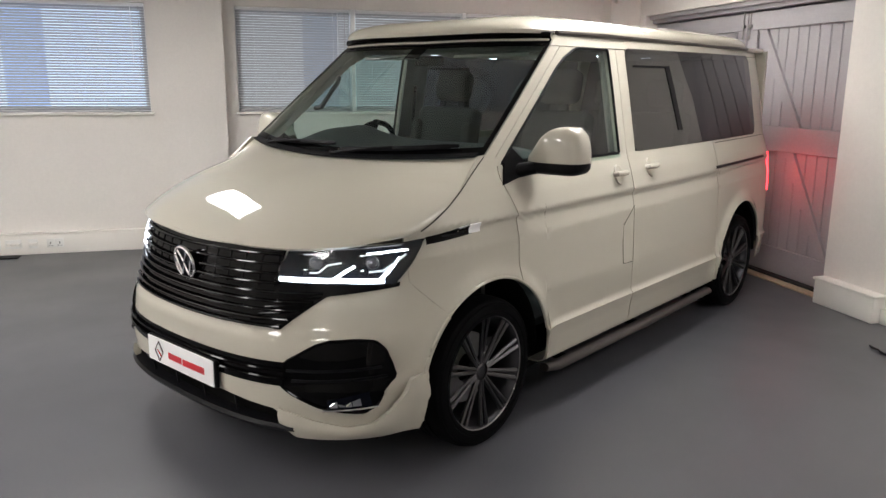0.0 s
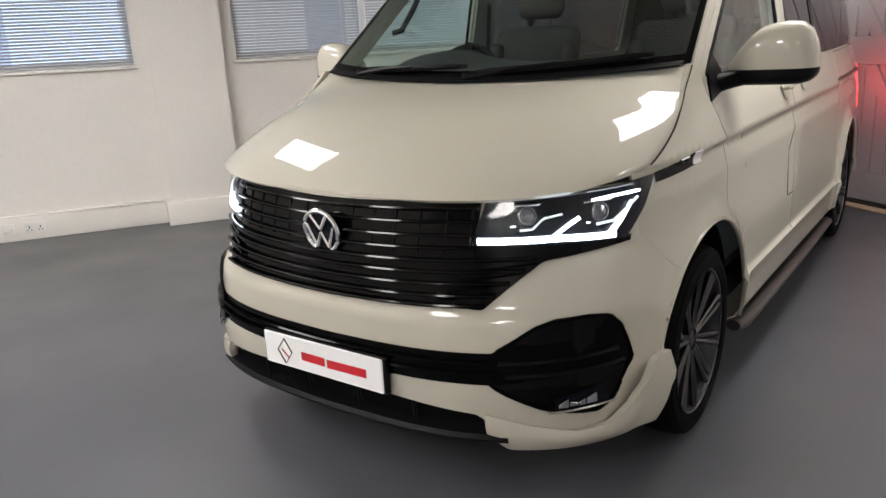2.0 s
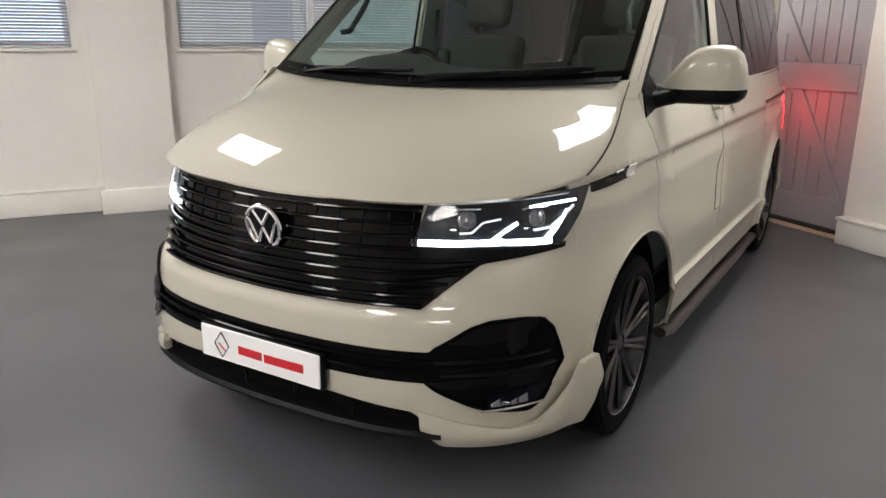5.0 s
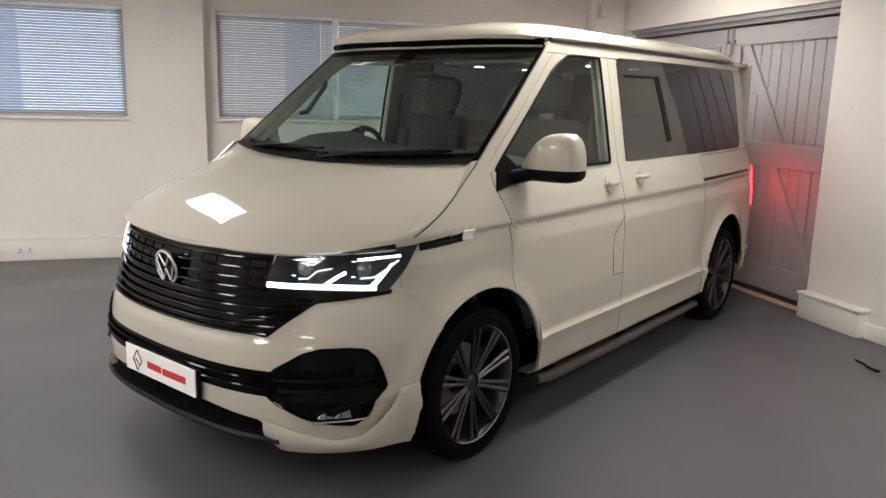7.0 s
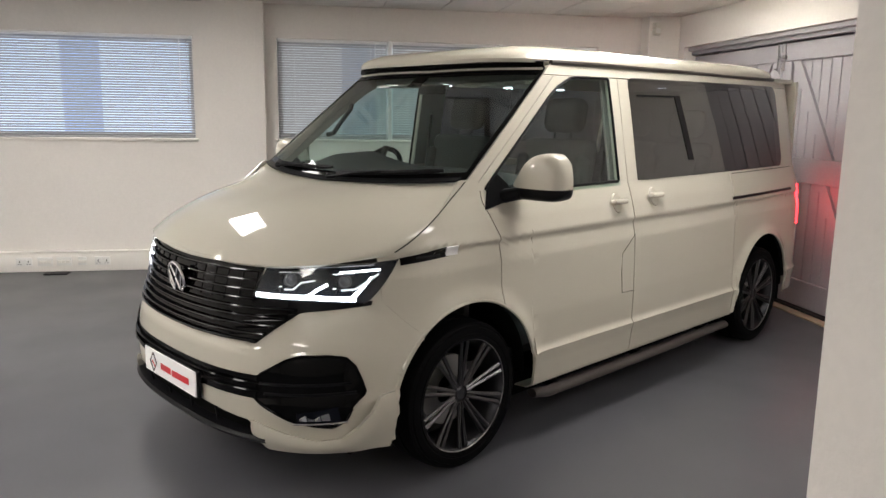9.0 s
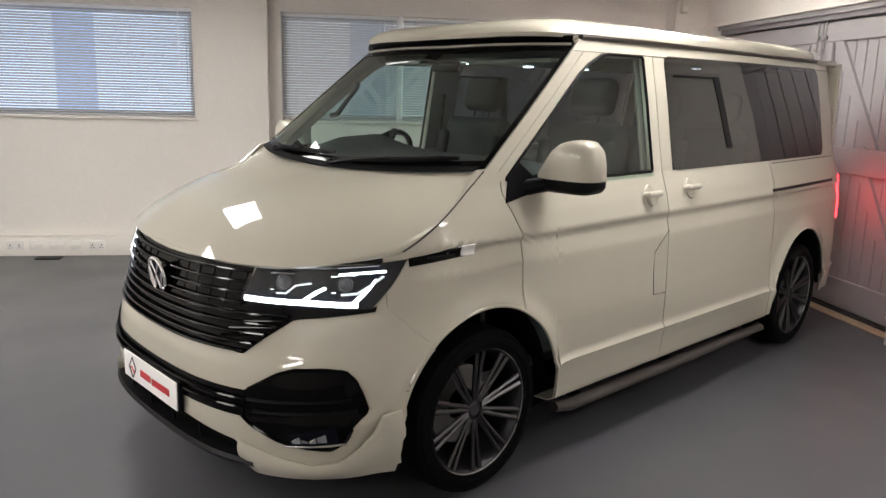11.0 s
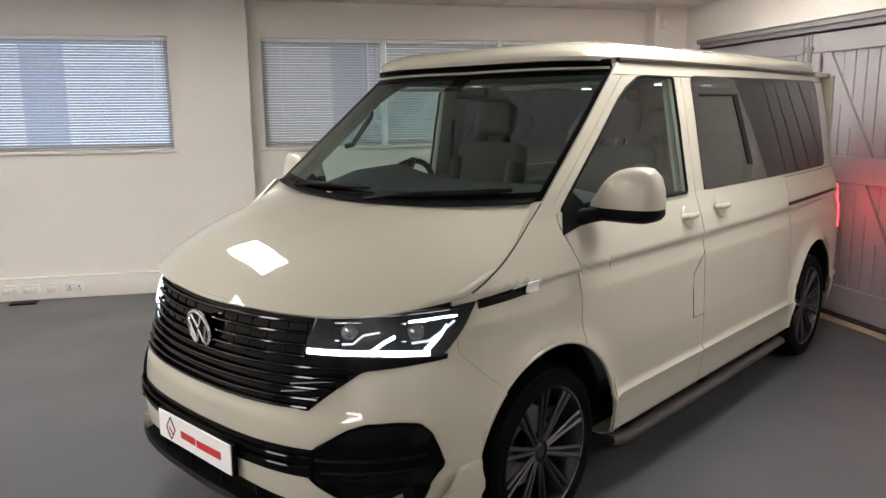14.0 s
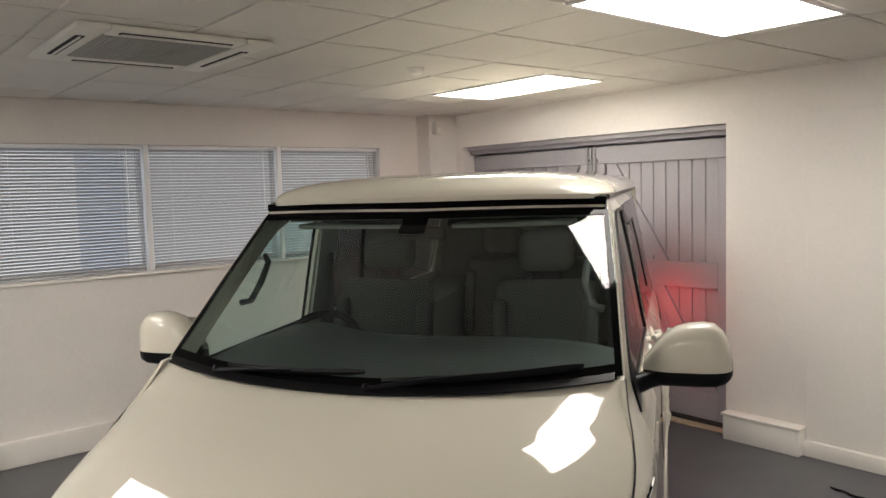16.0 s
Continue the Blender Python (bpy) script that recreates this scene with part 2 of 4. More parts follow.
def ceiling():
    bm = bmesh.new()
    box(U0 - T, U1 + T, V0 - T, V1 + T + 0.2, H + 0.012, H + 0.08, bm=bm)
    k = 0.6
    u = math.floor(U0 / k) * k
    while u < U1:
        v = math.floor(V0 / k) * k
        while v < V1:
            a, b = max(u + 0.008, U0), min(u + k - 0.008, U1)
            c, d = max(v + 0.008, V0), min(v + k - 0.008, V1)
            if b - a > 0.02 and d - c > 0.02:
                box(a, b, c, d, H - 0.002 + random.uniform(0, 0.004), H + 0.011, bm=bm)
            v += k
        u += k
    return solid("ceiling", bm, TILE, "off-white suspended tile ceiling", "ceiling", ROOM, kind="structure", smooth=False)


ceiling()


def ceiling_light(u0, u1, v0, v1):
    t = thing("ceiling_light", "square-edged white glowing ceiling light panel", "ceiling light", ROOM @ pose((u0 + u1) / 2, (v0 + v1) / 2, H), "ceiling lights")
    w, d = (u1 - u0) / 2, (v1 - v0) / 2
    bm = bmesh.new()
    for s in (-1, 1):
        box(-w, w, s * d - 0.012, s * d + 0.012, -0.016, -0.003, bm=bm)
        box(s * w - 0.012, s * w + 0.012, -d + 0.012, d - 0.012, -0.016, -0.003, bm=bm)
    part("frame", bm, PLASTIC_W, t, smooth=False)
    part("diffuser", box(-w + 0.013, w - 0.013, -d + 0.013, d - 0.013, -0.011, -0.004), PANEL, t, "glowing white diffuser", smooth=False)
    return t


# Three panels hang in view; the other five are unseen, added for fill light.
for r in ((-2.52, -1.34, 2.40, 3.0), (0.02, 0.62, 1.03, 2.23), (-2.2, -1.0, -1.84, -1.24),
          (2.4, 3.0, 2.4, 3.6), (4.4, 5.0, -3.0, -1.8),
          (1.8, 2.4, -3.9, -2.7), (0.3, 0.9, -3.9, -2.7), (-1.2, -0.6, -3.9, -2.7)):
    ceiling_light(*r)


# ------------------------------------------------------------------ windows, blinds and the outside
def window(name, a, b, posts, dim_bands):
    t = thing(name, "white-framed window in the white wall", "window", ROOM, kind="structure")
    bm = bmesh.new()
    u0, u1 = U0 - 0.17, U0 - 0.11
    for z0, z1 in ((SILL, SILL + 0.05), (HEAD - 0.05, HEAD)):
        box(u0, u1, a, b, z0, z1, 0.006, 1, bm)
    for v in [a, b - 0.05] + [p - 0.03 for p in posts]:
        box(u0 + 0.001, u1 - 0.001, v, v + (0.05 if v in (a, b - 0.05) else 0.06), SILL + 0.05, HEAD - 0.05, 0.006, 1, bm)
    part("window_frame", bm, FRAMEW, t, smooth=False)
    # Added tinted sheets dim a band of the daylight behind the blind.
    for v, wide in dim_bands:
        part("tinted_strip", box(u0 - 0.03, u0 - 0.002, v, v + wide, SILL, HEAD, 0.004, 1), BANDTINT, t, "tinted sheet dimming a band of daylight behind the blind", smooth=False)
    edges = [a + 0.05] + [q for p in posts for q in (p - 0.03, p + 0.03)] + [b - 0.05]
    for c, d in zip(edges[::2], edges[1::2]):
        p = part("pane", box(u0 + 0.025, u0 + 0.031, c, d, SILL + 0.05, HEAD - 0.05), PANE, t, smooth=False)
        p.visible_shadow = False
    part("window_sill", box(U0 - 0.11, U0 + 0.035, a - 0.03, b + 0.03, SILL - 0.022, SILL + 0.002, 0.006, 2), SKIRT, t)
    bm = bmesh.new()
    for p in posts:
        box(U0 - 0.11, U0 - 0.012, p - 0.022, p + 0.022, SILL + 0.003, HEAD - 0.001, 0.004, 1, bm)
    if posts:
        part("mullion", bm, FRAMEW, t, smooth=False)
    return t


def blind(a, b, tilt):
    u = U0 - 0.045
    t = thing("venetian_blind", "pale grey venetian blind lowered over the window", "blind", ROOM @ pose(u, (a + b) / 2, HEAD), "venetian blinds")
    w = (b - a) / 2 - 0.008
    drop = HEAD - SILL
    part("head_rail", box(-0.018, 0.018, -w, w, -0.030, -0.004, 0.003, 1), FRAMEW, t)
    bm = bmesh.new()
    n = int((drop - 0.075) / 0.0238)
    c, q = math.cos(radians(tilt)), math.sin(radians(tilt))
    for i in range(n):
        z = -0.045 - (drop - 0.075) * i / (n - 1)
        prof = []
        for k in (-1, -0.33, 0.33, 1):
            h = 0.0125 * k
            sag = 0.0022 * (1 - k * k)
            prof.append((h * c - sag * q, h * q + sag * c))
        wob = random.uniform(-0.0008, 0.0008)
        vs = [[bm.verts.new((x, y, z + zz + wob)) for x, zz in prof] for y in (-w, w)]
        for k in range(3):
            bm.faces.new((vs[0][k], vs[1][k], vs[1][k + 1], vs[0][k + 1]))
    tagged(part("slats", bm, BLIND, t), kind="stuff")
    part("bottom_rail", box(-0.012, 0.012, -w, w, -drop + 0.006, -drop + 0.022, 0.004, 2), BLIND, t)
    part("tilt_wand", tube([(0.022, w - 0.12, -0.03), (0.024, w - 0.12, -0.55)], 0.004, 6), FRAMEW, t)
    for v in (-w * 0.7, w * 0.7):
        part("ladder_cord", tube([(0.014, v, -0.03), (0.014, v, -drop + 0.02)], 0.0012, 4), FRAMEW, t)
    part("lift_cord", tube([(0.020, w - 0.05, -0.03), (0.021, w - 0.05, -0.72)], 0.0025, 5), ACG, t)
    return t


BANDTINT = glass("band_dimming_tint", (0.80, 0.84, 0.90), 0.0)
window("window_1", WIN[0][0], WIN[0][1], [], [(-2.55, 0.36)])
window("window_2", WIN[1][0], WIN[1][1], [0.686, 1.858], [(0.20, 0.36)])
for a, b in (WIN[0], (WIN[1][0], 0.686), (0.686, 1.858), (1.858, WIN[1][1])):
    lo = 0.0 if a in (WIN[0][0], WIN[1][0]) else 0.025
    blind(a + lo, b - (0.0 if b in (WIN[0][1], WIN[1][1]) else 0.025), 47)
# Glowing sheets stand in for the daylight, set dimmer behind the second window.
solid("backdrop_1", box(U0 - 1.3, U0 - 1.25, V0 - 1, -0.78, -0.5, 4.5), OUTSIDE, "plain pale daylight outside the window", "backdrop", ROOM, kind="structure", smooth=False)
solid("backdrop_2", box(U0 - 1.3, U0 - 1.25, -0.76, V1 + 1.5, -0.5, 4.5), OUTSIDE_DIM, "plain dimmer glowing backdrop outside the windows", "backdrop", ROOM, kind="structure", smooth=False)

# ------------------------------------------------------------------ pillars, skirting, trunking
def pillar(name, u0, u1, v0, v1, label):
    return solid(name, box(u0, u1, v0, v1, 0, H), WALL, label, "pillar", ROOM, kind="structure", smooth=False)


pillar("pillar_west", U0 - 0.001, -3.88, -1.155, -0.578, "white painted wall pillar")
pillar("pillar_east", 3.0, 3.55, 0.57, 1.12, "white painted free-standing pillar")
pillar("pipe_casing", U0 - 0.001, -3.84, 3.43, V1 + 0.001, "white boxed-in pipe in the corner")


def skirting(name, u0, u1, v0, v1, h):
    bm = box(u0, u1, v0, v1, 0.0, h, 0.008, 2)
    return solid(name, bm, SKIRT, "white painted skirting board", "skirting", ROOM, kind="structure")


skirting("baseboard_1", U0 - 0.002, U0 + 0.055, V0, -1.195, 0.19)
skirting("baseboard_2", U0 - 0.002, -3.835, -1.193, -0.540, 0.20)
skirting("baseboard_3", U0 - 0.002, U0 + 0.055, -0.538, 3.39, 0.19)
skirting("baseboard_4", DOOR_B + 0.03, -0.24, V1 - 0.105, V1 + 0.002, 0.180)
skirting("baseboard_5", -0.238, U1, V1 - 0.045, V1 + 0.002, 0.11)
solid("trim_1", box(DOOR_B + 0.018, -0.228, V1 - 0.117, V1, 0.181, 0.203, 0.008, 2), SKIRT, "white moulded cap on the pillar plinth", "trim", ROOM, kind="structure")
solid("trim_2", box(U0 + 0.001, U0 + 0.065, V0, -1.205, 0.191, 0.206, 0.005, 2), SKIRT, "white ledge on the skirting trunking", "trim", ROOM, kind="structure")
solid("wall_board", box(-0.24, 1.66, V1 - 0.010, V1 + 0.001, 0.112, 2.36, 0.003, 1), WALL, "white painted board over a closed doorway", "wall panel", ROOM, kind="structure", smooth=False)


def socket(v, w, kind_of):
    t = thing("wall_socket", "white plastic twin socket on the skirting trunking" if kind_of else "white plastic data outlet on the skirting trunking", "socket", ROOM @ pose(U0 + 0.055, v, 0.105), "sockets along the trunking")
    part("face_plate", box(0.0, 0.010, -w, w, -0.043, 0.043, 0.003, 2), PLASTIC_W, t)
    if kind_of:
        for q in (-1, 1):
            part("switch", box(0.010, 0.014, q * w * 0.2 - 0.012, q * w * 0.2 + 0.012, 0.008, 0.032, 0.002, 1), PLASTIC_W, t)
            bm = box(0.009, 0.0115, q * w * 0.55 - 0.004, q * w * 0.55 + 0.004, -0.008, 0.012)
            for z in (-0.012, 0.012):
                box(0.009, 0.0115, q * w * 0.55 + z - 0.006, q * w * 0.55 + z + 0.006, -0.026, -0.020, bm=bm)
            part("pin_holes", bm, DARKGAP, t, smooth=False)
    else:
        for q in (-1, 0, 1):
            part("outlet_cover", box(0.010, 0.018, q * w * 0.55 - 0.018, q * w * 0.55 + 0.018, -0.018, 0.012, 0.003, 1), SKIRT, t)
    return t


for v, w, k in ((-2.22, 0.073, True), (-2.41, 0.04, False), (-2.58, 0.07, False), (-2.755, 0.07, False), (-2.95, 0.073, True)):
    socket(v, w, k)
box_t = thing("floor_box", "dark flush cable box on the floor", "floor box", ROOM @ pose(U0 + 0.17, -2.62, 0))
part("lid", box(-0.06, 0.06, -0.11, 0.11, 0.0, 0.012, 0.004, 1), SATIN, box_t)

# ------------------------------------------------------------------ grey barn doors
def barn_leaf(name, u0, u1, brace_flip):
    v = 3.945
    t = thing(name, "closed grey painted plank barn door", "door", ROOM @ pose(u0, v, 0.035), kind="structure")
    w, h = u1 - u0, 2.205
    mid0, mid1 = 1.04, 1.245
    for n, (a, b, c, d) in (("top_rail", (0, w, h - 0.15, h)), ("middle_rail", (0.13, w - 0.13, mid0, mid1)), ("bottom_rail", (0.13, w - 0.13, 0, 0.22)),
                            ("stile", (0, 0.129, 0, h - 0.151)), ("stile", (w - 0.129, w, 0, h - 0.151))):
        part(n, box(a, b, -0.028, 0.0, c, d, 0.004, 1), DOORP, t)
    n = 9
    for i in range(n):
        a, b = lerp(0.13, w - 0.13, i / n), lerp(0.13, w - 0.13, (i + 1) / n)
        part("plank", box(a + 0.003, b - 0.003, 0.0, 0.028, 0, h - 0.1, 0.0035, 1), DOORP, t)
    part("backing", box(0.02, w - 0.02, 0.029, 0.034, 0, h), DOORD, t, smooth=False)
    for (x0, z0), (x1, z1) in (((0.190, h - 0.152), (0.700, mid1 + 0.002)), ((0.66, mid0 - 0.002), (w - 0.18, 0.222))):
        d = 0.055
        p = prism([(x0 - d, z0), (x0 + d, z0), (x1 + d, z1), (x1 - d, z1)], 0.024, pose(0, -0.0245, 0))
        if brace_flip:
            for vert in p.verts:
                vert.co.x = w - vert.co.x
        part("brace", p, DOORP, t, smooth=False)
    return t


barn_leaf("door_1", -2.175, DOOR_B - 0.012, False)
barn_leaf("door_2", DOOR_A + 0.012, -2.19, True)


def door_bolt(u):
    t = thing("door_bolt", "slim steel bolt at the door head", "bolt", ROOM @ pose(u, 3.913, 2.01), "door bolts")
    part("rod", tube([(0, -0.012, 0), (0, -0.012, 0.24)], 0.007, 8), BRAKE, t)
    part("keep", box(-0.02, 0.02, -0.022, 0.004, 0.10, 0.13, 0.003, 1), BRAKE, t)
    part("bolt_handle", tube([(0, -0.014, 0.02), (0, -0.045, 0.015), (0.0, -0.05, -0.03)], 0.006, 6), BRAKE, t)


door_bolt(-2.225)
door_bolt(-2.135)
solid("trim_3", box(DOOR_A, DOOR_B, 3.875, 3.935, 2.255, DOOR_H, 0.005, 1), DOORD, "grey painted head rail over the doors", "trim", ROOM, kind="structure")
solid("door_track", box(DOOR_A + 0.01, DOOR_B - 0.01, 3.83, 3.873, 2.293, DOOR_H, 0.004, 1), DOORP, "grey painted track cover over the doors", "track", ROOM, kind="structure")
solid("threshold", box(DOOR_A + 0.002, DOOR_B - 0.002, 3.775, 3.875, 0.0, 0.012, 0.004, 1), SILLWOOD, "bare wooden threshold strip under the doors", "threshold", ROOM, kind="structure")
# Dark strip stands in for the shade in the gap below the leaves.
solid("door_seal", box(DOOR_A + 0.002, DOOR_B - 0.002, 3.876, 3.93, 0.0, 0.030), DARKGAP, "dark strip in place of the shaded gap under the doors", "seal", ROOM, kind="structure", smooth=False)
solid("outer_door_wall", box(DOOR_A - 0.1, DOOR_B + 0.1, 4.19, 4.24, 0, H), DOORD, "closed outer side of the doorway", "wall", ROOM, kind="structure", smooth=False)

# ------------------------------------------------------------------ ceiling fittings
ac = thing("air_conditioner", "off-white ceiling cassette air conditioner", "air conditioner", ROOM @ pose(-1.75, -0.05, H))
bm = bmesh.new()
for q in (-1, 1):
    box(-0.45, 0.45, q * 0.38 - 0.07, q * 0.38 + 0.07, -0.030, -0.003, 0.010, 2, bm)
    box(q * 0.38 - 0.07, q * 0.38 + 0.07, -0.309, 0.309, -0.030, -0.003, 0.010, 2, bm)
part("frame", bm, ACW, ac)
part("intake_grille", box(-0.305, 0.305, -0.305, 0.305, -0.026, -0.006, 0.006, 1), ACG, ac, "grey intake grille")
bm = bmesh.new()
for i in range(26):
    y = lerp(-0.29, 0.29, i / 25)
    box(-0.29, 0.29, y - 0.004, y + 0.004, -0.030, -0.025, bm=bm)
tagged(part("grille_rest", bm, ACG, ac, smooth=False), kind="stuff")
for k in range(4):
    o = part("air_outlet", box(-0.26, 0.26, -0.022, 0.022, -0.033, -0.024, 0.003, 1), DARKGAP, ac)
    o.matrix_local = pose(0, 0, 0, 0, 0, 90 * k) @ pose(0, 0.385, 0)
    l = part("louvre", box(-0.25, 0.25, -0.004, 0.004, -0.040, -0.030, 0.002, 1), ACW, o)
det = thing("smoke_detector", "small white ceiling smoke detector", "smoke detector", ROOM @ pose(-1.595, 1.505, H))
part("base", lathe([(0.0, 0.003), (0.05, 0.003), (0.05, 0.018), (0.0, 0.018)], 24), PLASTIC_W, det).matrix_local = pose(0, 0, 0, 0, 90, 0)
part("sensor_head", lathe([(0.042, 0.018), (0.038, 0.034), (0.022, 0.044), (0.0, 0.046)], 24), PLASTIC_W, det).matrix_local = pose(0, 0, 0, 0, 90, 0)
sens = thing("alarm_sensor", "small beige alarm sensor high in the corner", "sensor", ROOM @ pose(-3.80, 3.50, 2.53))
part("housing", box(-0.041, 0.03, -0.035, 0.035, -0.07, 0.06, 0.010, 2), ACW, sens)
part("lens", box(0.0305, 0.034, -0.025, 0.025, -0.05, 0.0, 0.001, 1), PLASTIC_W, sens)


# ------------------------------------------------------------------ the van: its skin
HALF_WIDTH = [(0.18, 0.902), (0.30, 0.914), (0.40, 0.924), (0.462, 0.937), (0.478, 0.922), (0.65, 0.925), (0.95, 0.917), (1.040, 0.898),
              (1.056, 0.911), (1.15, 0.888), (1.26, 0.852), (1.40, 0.828), (1.60, 0.794), (1.83, 0.750), (1.90, 0.728), (2.0, 0.69)]
NOSE = [(0.16, 0.940), (0.30, 0.968), (0.44, 0.985), (0.58, 0.985), (0.662, 0.983), (0.695, 0.964), (0.92, 0.925), (1.02, 0.892), (1.35, 0.86)]
SQUARE = [(0.40, 3.3), (0.60, 3.05), (0.80, 2.6), (0.90, 2.5)]
TAIL_Y, TAIL_R = 3.86, 0.40
ARCH_R = 0.446
WHEEL_Z = 0.355
AXLES = (-0.020, 2.991)


def half_width(y, z):
    w = table(HALF_WIDTH, z)
    if z > 1.05 and y < 1.1:
        w -= 0.014 * ((1.1 - y) / 1.1) ** 2 * min((z - 1.05) / 0.3, 1.0)
    if y > 2.3:
        w -= 0.062 * ((y - 2.3) / 1.4) ** 1.6
    for a in AXLES:
        r = math.hypot(y - a, z - WHEEL_Z)
        if r > ARCH_R - 0.03:
            w += 0.022 * math.exp(-(((r - ARCH_R) / 0.05) ** 2))
    if y > TAIL_Y - TAIL_R:
        k = min((y - TAIL_Y + TAIL_R) / TAIL_R, 1.0)
        w *= 1 - 0.20 * (1 - (1 - k ** 3) ** (1 / 3))
    return w


def s_of_x(x, z):
    w = table(HALF_WIDTH, z)
    return math.asin(min((x / w) ** (table(SQUARE, z) / 2), 1.0)) / (math.pi / 2)


def s_of_y(y, z):
    if y >= 0:
        return 1 + y
    return math.acos(min((-y / table(NOSE, z)) ** (table(SQUARE, z) / 2), 1.0)) / (math.pi / 2)


def raw_skin(s, z):
    if s >= 1:
        return Vector((half_width(s - 1, z), s - 1, z))
    a = max(s, 0.0) * math.pi / 2
    y = -table(NOSE, z) * math.cos(a) ** (2 / table(SQUARE, z))
    return Vector((half_width(y, z) * math.sin(a) ** (2 / table(SQUARE, z)), y, z))


def skin(s, z, off=0.0):
    """A point of the van's left half skin; off lifts it outwards."""
    p = raw_skin(s, z)
    if off:
        e = 0.004
        ds = raw_skin(s + e, z) - raw_skin(max(s - e, 0.0005), z)
        dz = raw_skin(s, z + 0.012) - raw_skin(s, z - 0.012)
        n = ds.cross(dz)
        if n.length > 1e-12:
            p = p + n.normalized() * off
    return p


WING_END = -math.sqrt(ARCH_R ** 2 - (0.69 - WHEEL_Z) ** 2)


def span(a, b, n):
    return [lerp(a, b, i / n) for i in range(n + 1)]


def mirrored(bm):
    for v in bm.verts:
        v.co.x = -v.co.x
    return bm


def arch_z(y, sill):
    z = sill
    for a in AXLES:
        d = abs(y - a)
        if d < ARCH_R:
            z = max(z, WHEEL_Z + math.sqrt(ARCH_R ** 2 - d * d))
    return z


van = thing("camper_van", "beige-grey glossy camper van with lit headlights and pop-top roof", "van")
BELT = 1.262
SILL_Z = 0.30


def seam_z(y):
    """Height of the bonnet's side seam."""
    return lerp(1.042, 1.335, max(min((y + 0.45) / 0.50, 1), 0) ** 1.2)


def top_z(y):
    if y < 0.05:
        return seam_z(y)
    if y < 0.30:
        return lerp(1.335, BELT, (y - 0.05) / 0.25)
    return BELT


def y_stops(a, b, n):
    """Stations from a to b, thick near the arches' ends."""
    ys = set([a, b])
    for i in range(n + 1):
        ys.add(lerp(a, b, i / n))
    for c in AXLES:
        for k in range(25):
            y = c - ARCH_R * math.cos(math.pi * k / 24)
            if a < y < b:
                ys.add(y)
    return sorted(ys)


def lean(y, z):
    """The door seam bends forward above the waist line."""
    k = min(max((z - 1.07) / 0.16, 0), 1)
    return y - 0.07 * k * math.exp(-(((y - 0.195) / 0.22) ** 2))


def flank(a, b, n, top, nv=72, low=None):
    ys = y_stops(a, b, n)
    rows = []
    for k in steps(nv):
        line = []
        for y in ys:
            z0, z1 = arch_z(y, SILL_Z), top(y)
            if low:
                z0 = max(z0, low(y))
            z = lerp(z0, z1, k)
            y2 = lean(y, z)
            line.append(skin(s_of_y(y2, z), z))
        rows.append(line)
    return sheet(rows, thick=0.012)


def on_both(name, maker, material, label=""):
    part(name, maker(), material, van, label)
    part(name, mirrored(maker()), material, van, label)


def bumper_end(z):
    """Where the bumper ends on the side: at the wing's seam, then at the arch."""
    if z > 0.86:
        return -0.468
    if z > 0.69:
        return lerp(WING_END, -0.468, (z - 0.69) / 0.17)
    return -math.sqrt(max(ARCH_R ** 2 - (z - WHEEL_Z) ** 2, 0.0)) - 0.001


def bumper_low(x):
    return table([(0, 0.402), (0.26, 0.400), (0.54, 0.375), (0.60, 0.30), (0.66, 0.268), (1.0, 0.262)], x)


def front_bumper():
    rows = []
    for b in steps(34):
        line = []
        for a in steps(46):
            zb = bumper_low(raw_skin(a * s_of_y(-0.45, 0.3), 0.30).x)
            z = lerp(zb, 1.022, b)
            line.append(skin(a * s_of_y(bumper_end(z), z), z))
        rows.append(line)
    return sheet(rows, thick=0.012)


on_both("front_wing", lambda: flank(-0.465, 0.192, 14, seam_z, low=lambda y: lerp(0.8615, 0.6915, min((y + 0.468) / (0.468 + WING_END), 1))), PAINT)
on_both("front_door", lambda: flank(0.198, 1.297, 16, top_z), PAINT)
on_both("sliding_door", lambda: flank(1.303, 2.505, 18, top_z), PAINT)
on_both("rear_quarter", lambda: flank(2.511, TAIL_Y - 0.002, 30, top_z), PAINT)
on_both("front_bumper", front_bumper, PAINT)


def seam_backing():
    rows = []
    for w in (-0.03, -0.01, 0.01, 0.03):
        rows.append([skin(s_of_y(lerp(-0.462, WING_END - 0.008, t) - w * 0.4, lerp(0.856, 0.702, t) + w), lerp(0.856, 0.702, t) + w, -0.004) for t in steps(12)])
    return sheet(rows, thick=0.004)


on_both("seam_flange", seam_backing, PAINT)


def arch_flange():
    rows = []
    for z in span(0.655, 0.735, 8):
        ya = -math.sqrt(ARCH_R ** 2 - (z - WHEEL_Z) ** 2) - 0.002
        rows.append([skin(s_of_y(y, z), z, -0.0025) for y in span(ya - 0.05, ya, 5)])
    return sheet(rows, thick=0.003)


on_both("arch_flange", arch_flange, PAINT)


def screen_edge(k):
    """The windscreen's side edge from its foot (0) to its head (1)."""
    z = lerp(1.335, 1.862, k)
    y = lerp(0.055, 0.70, k)
    return Vector((half_width(y, z) - 0.005, y, z))


def screen_mid(k):
    return Vector((0, lerp(-0.13, 0.60, k) - 0.03 * math.sin(math.pi * k), lerp(1.308, 1.876, k)))


def screen_at(a, k, off=0.0):
    e, m = screen_edge(k), screen_mid(k)
    g = abs(a) ** 2.3
    p = Vector((a * e.x, lerp(m.y, e.y, g), lerp(m.z, e.z, g)))
    return p + Vector((0, -0.64, 0.77)) * off


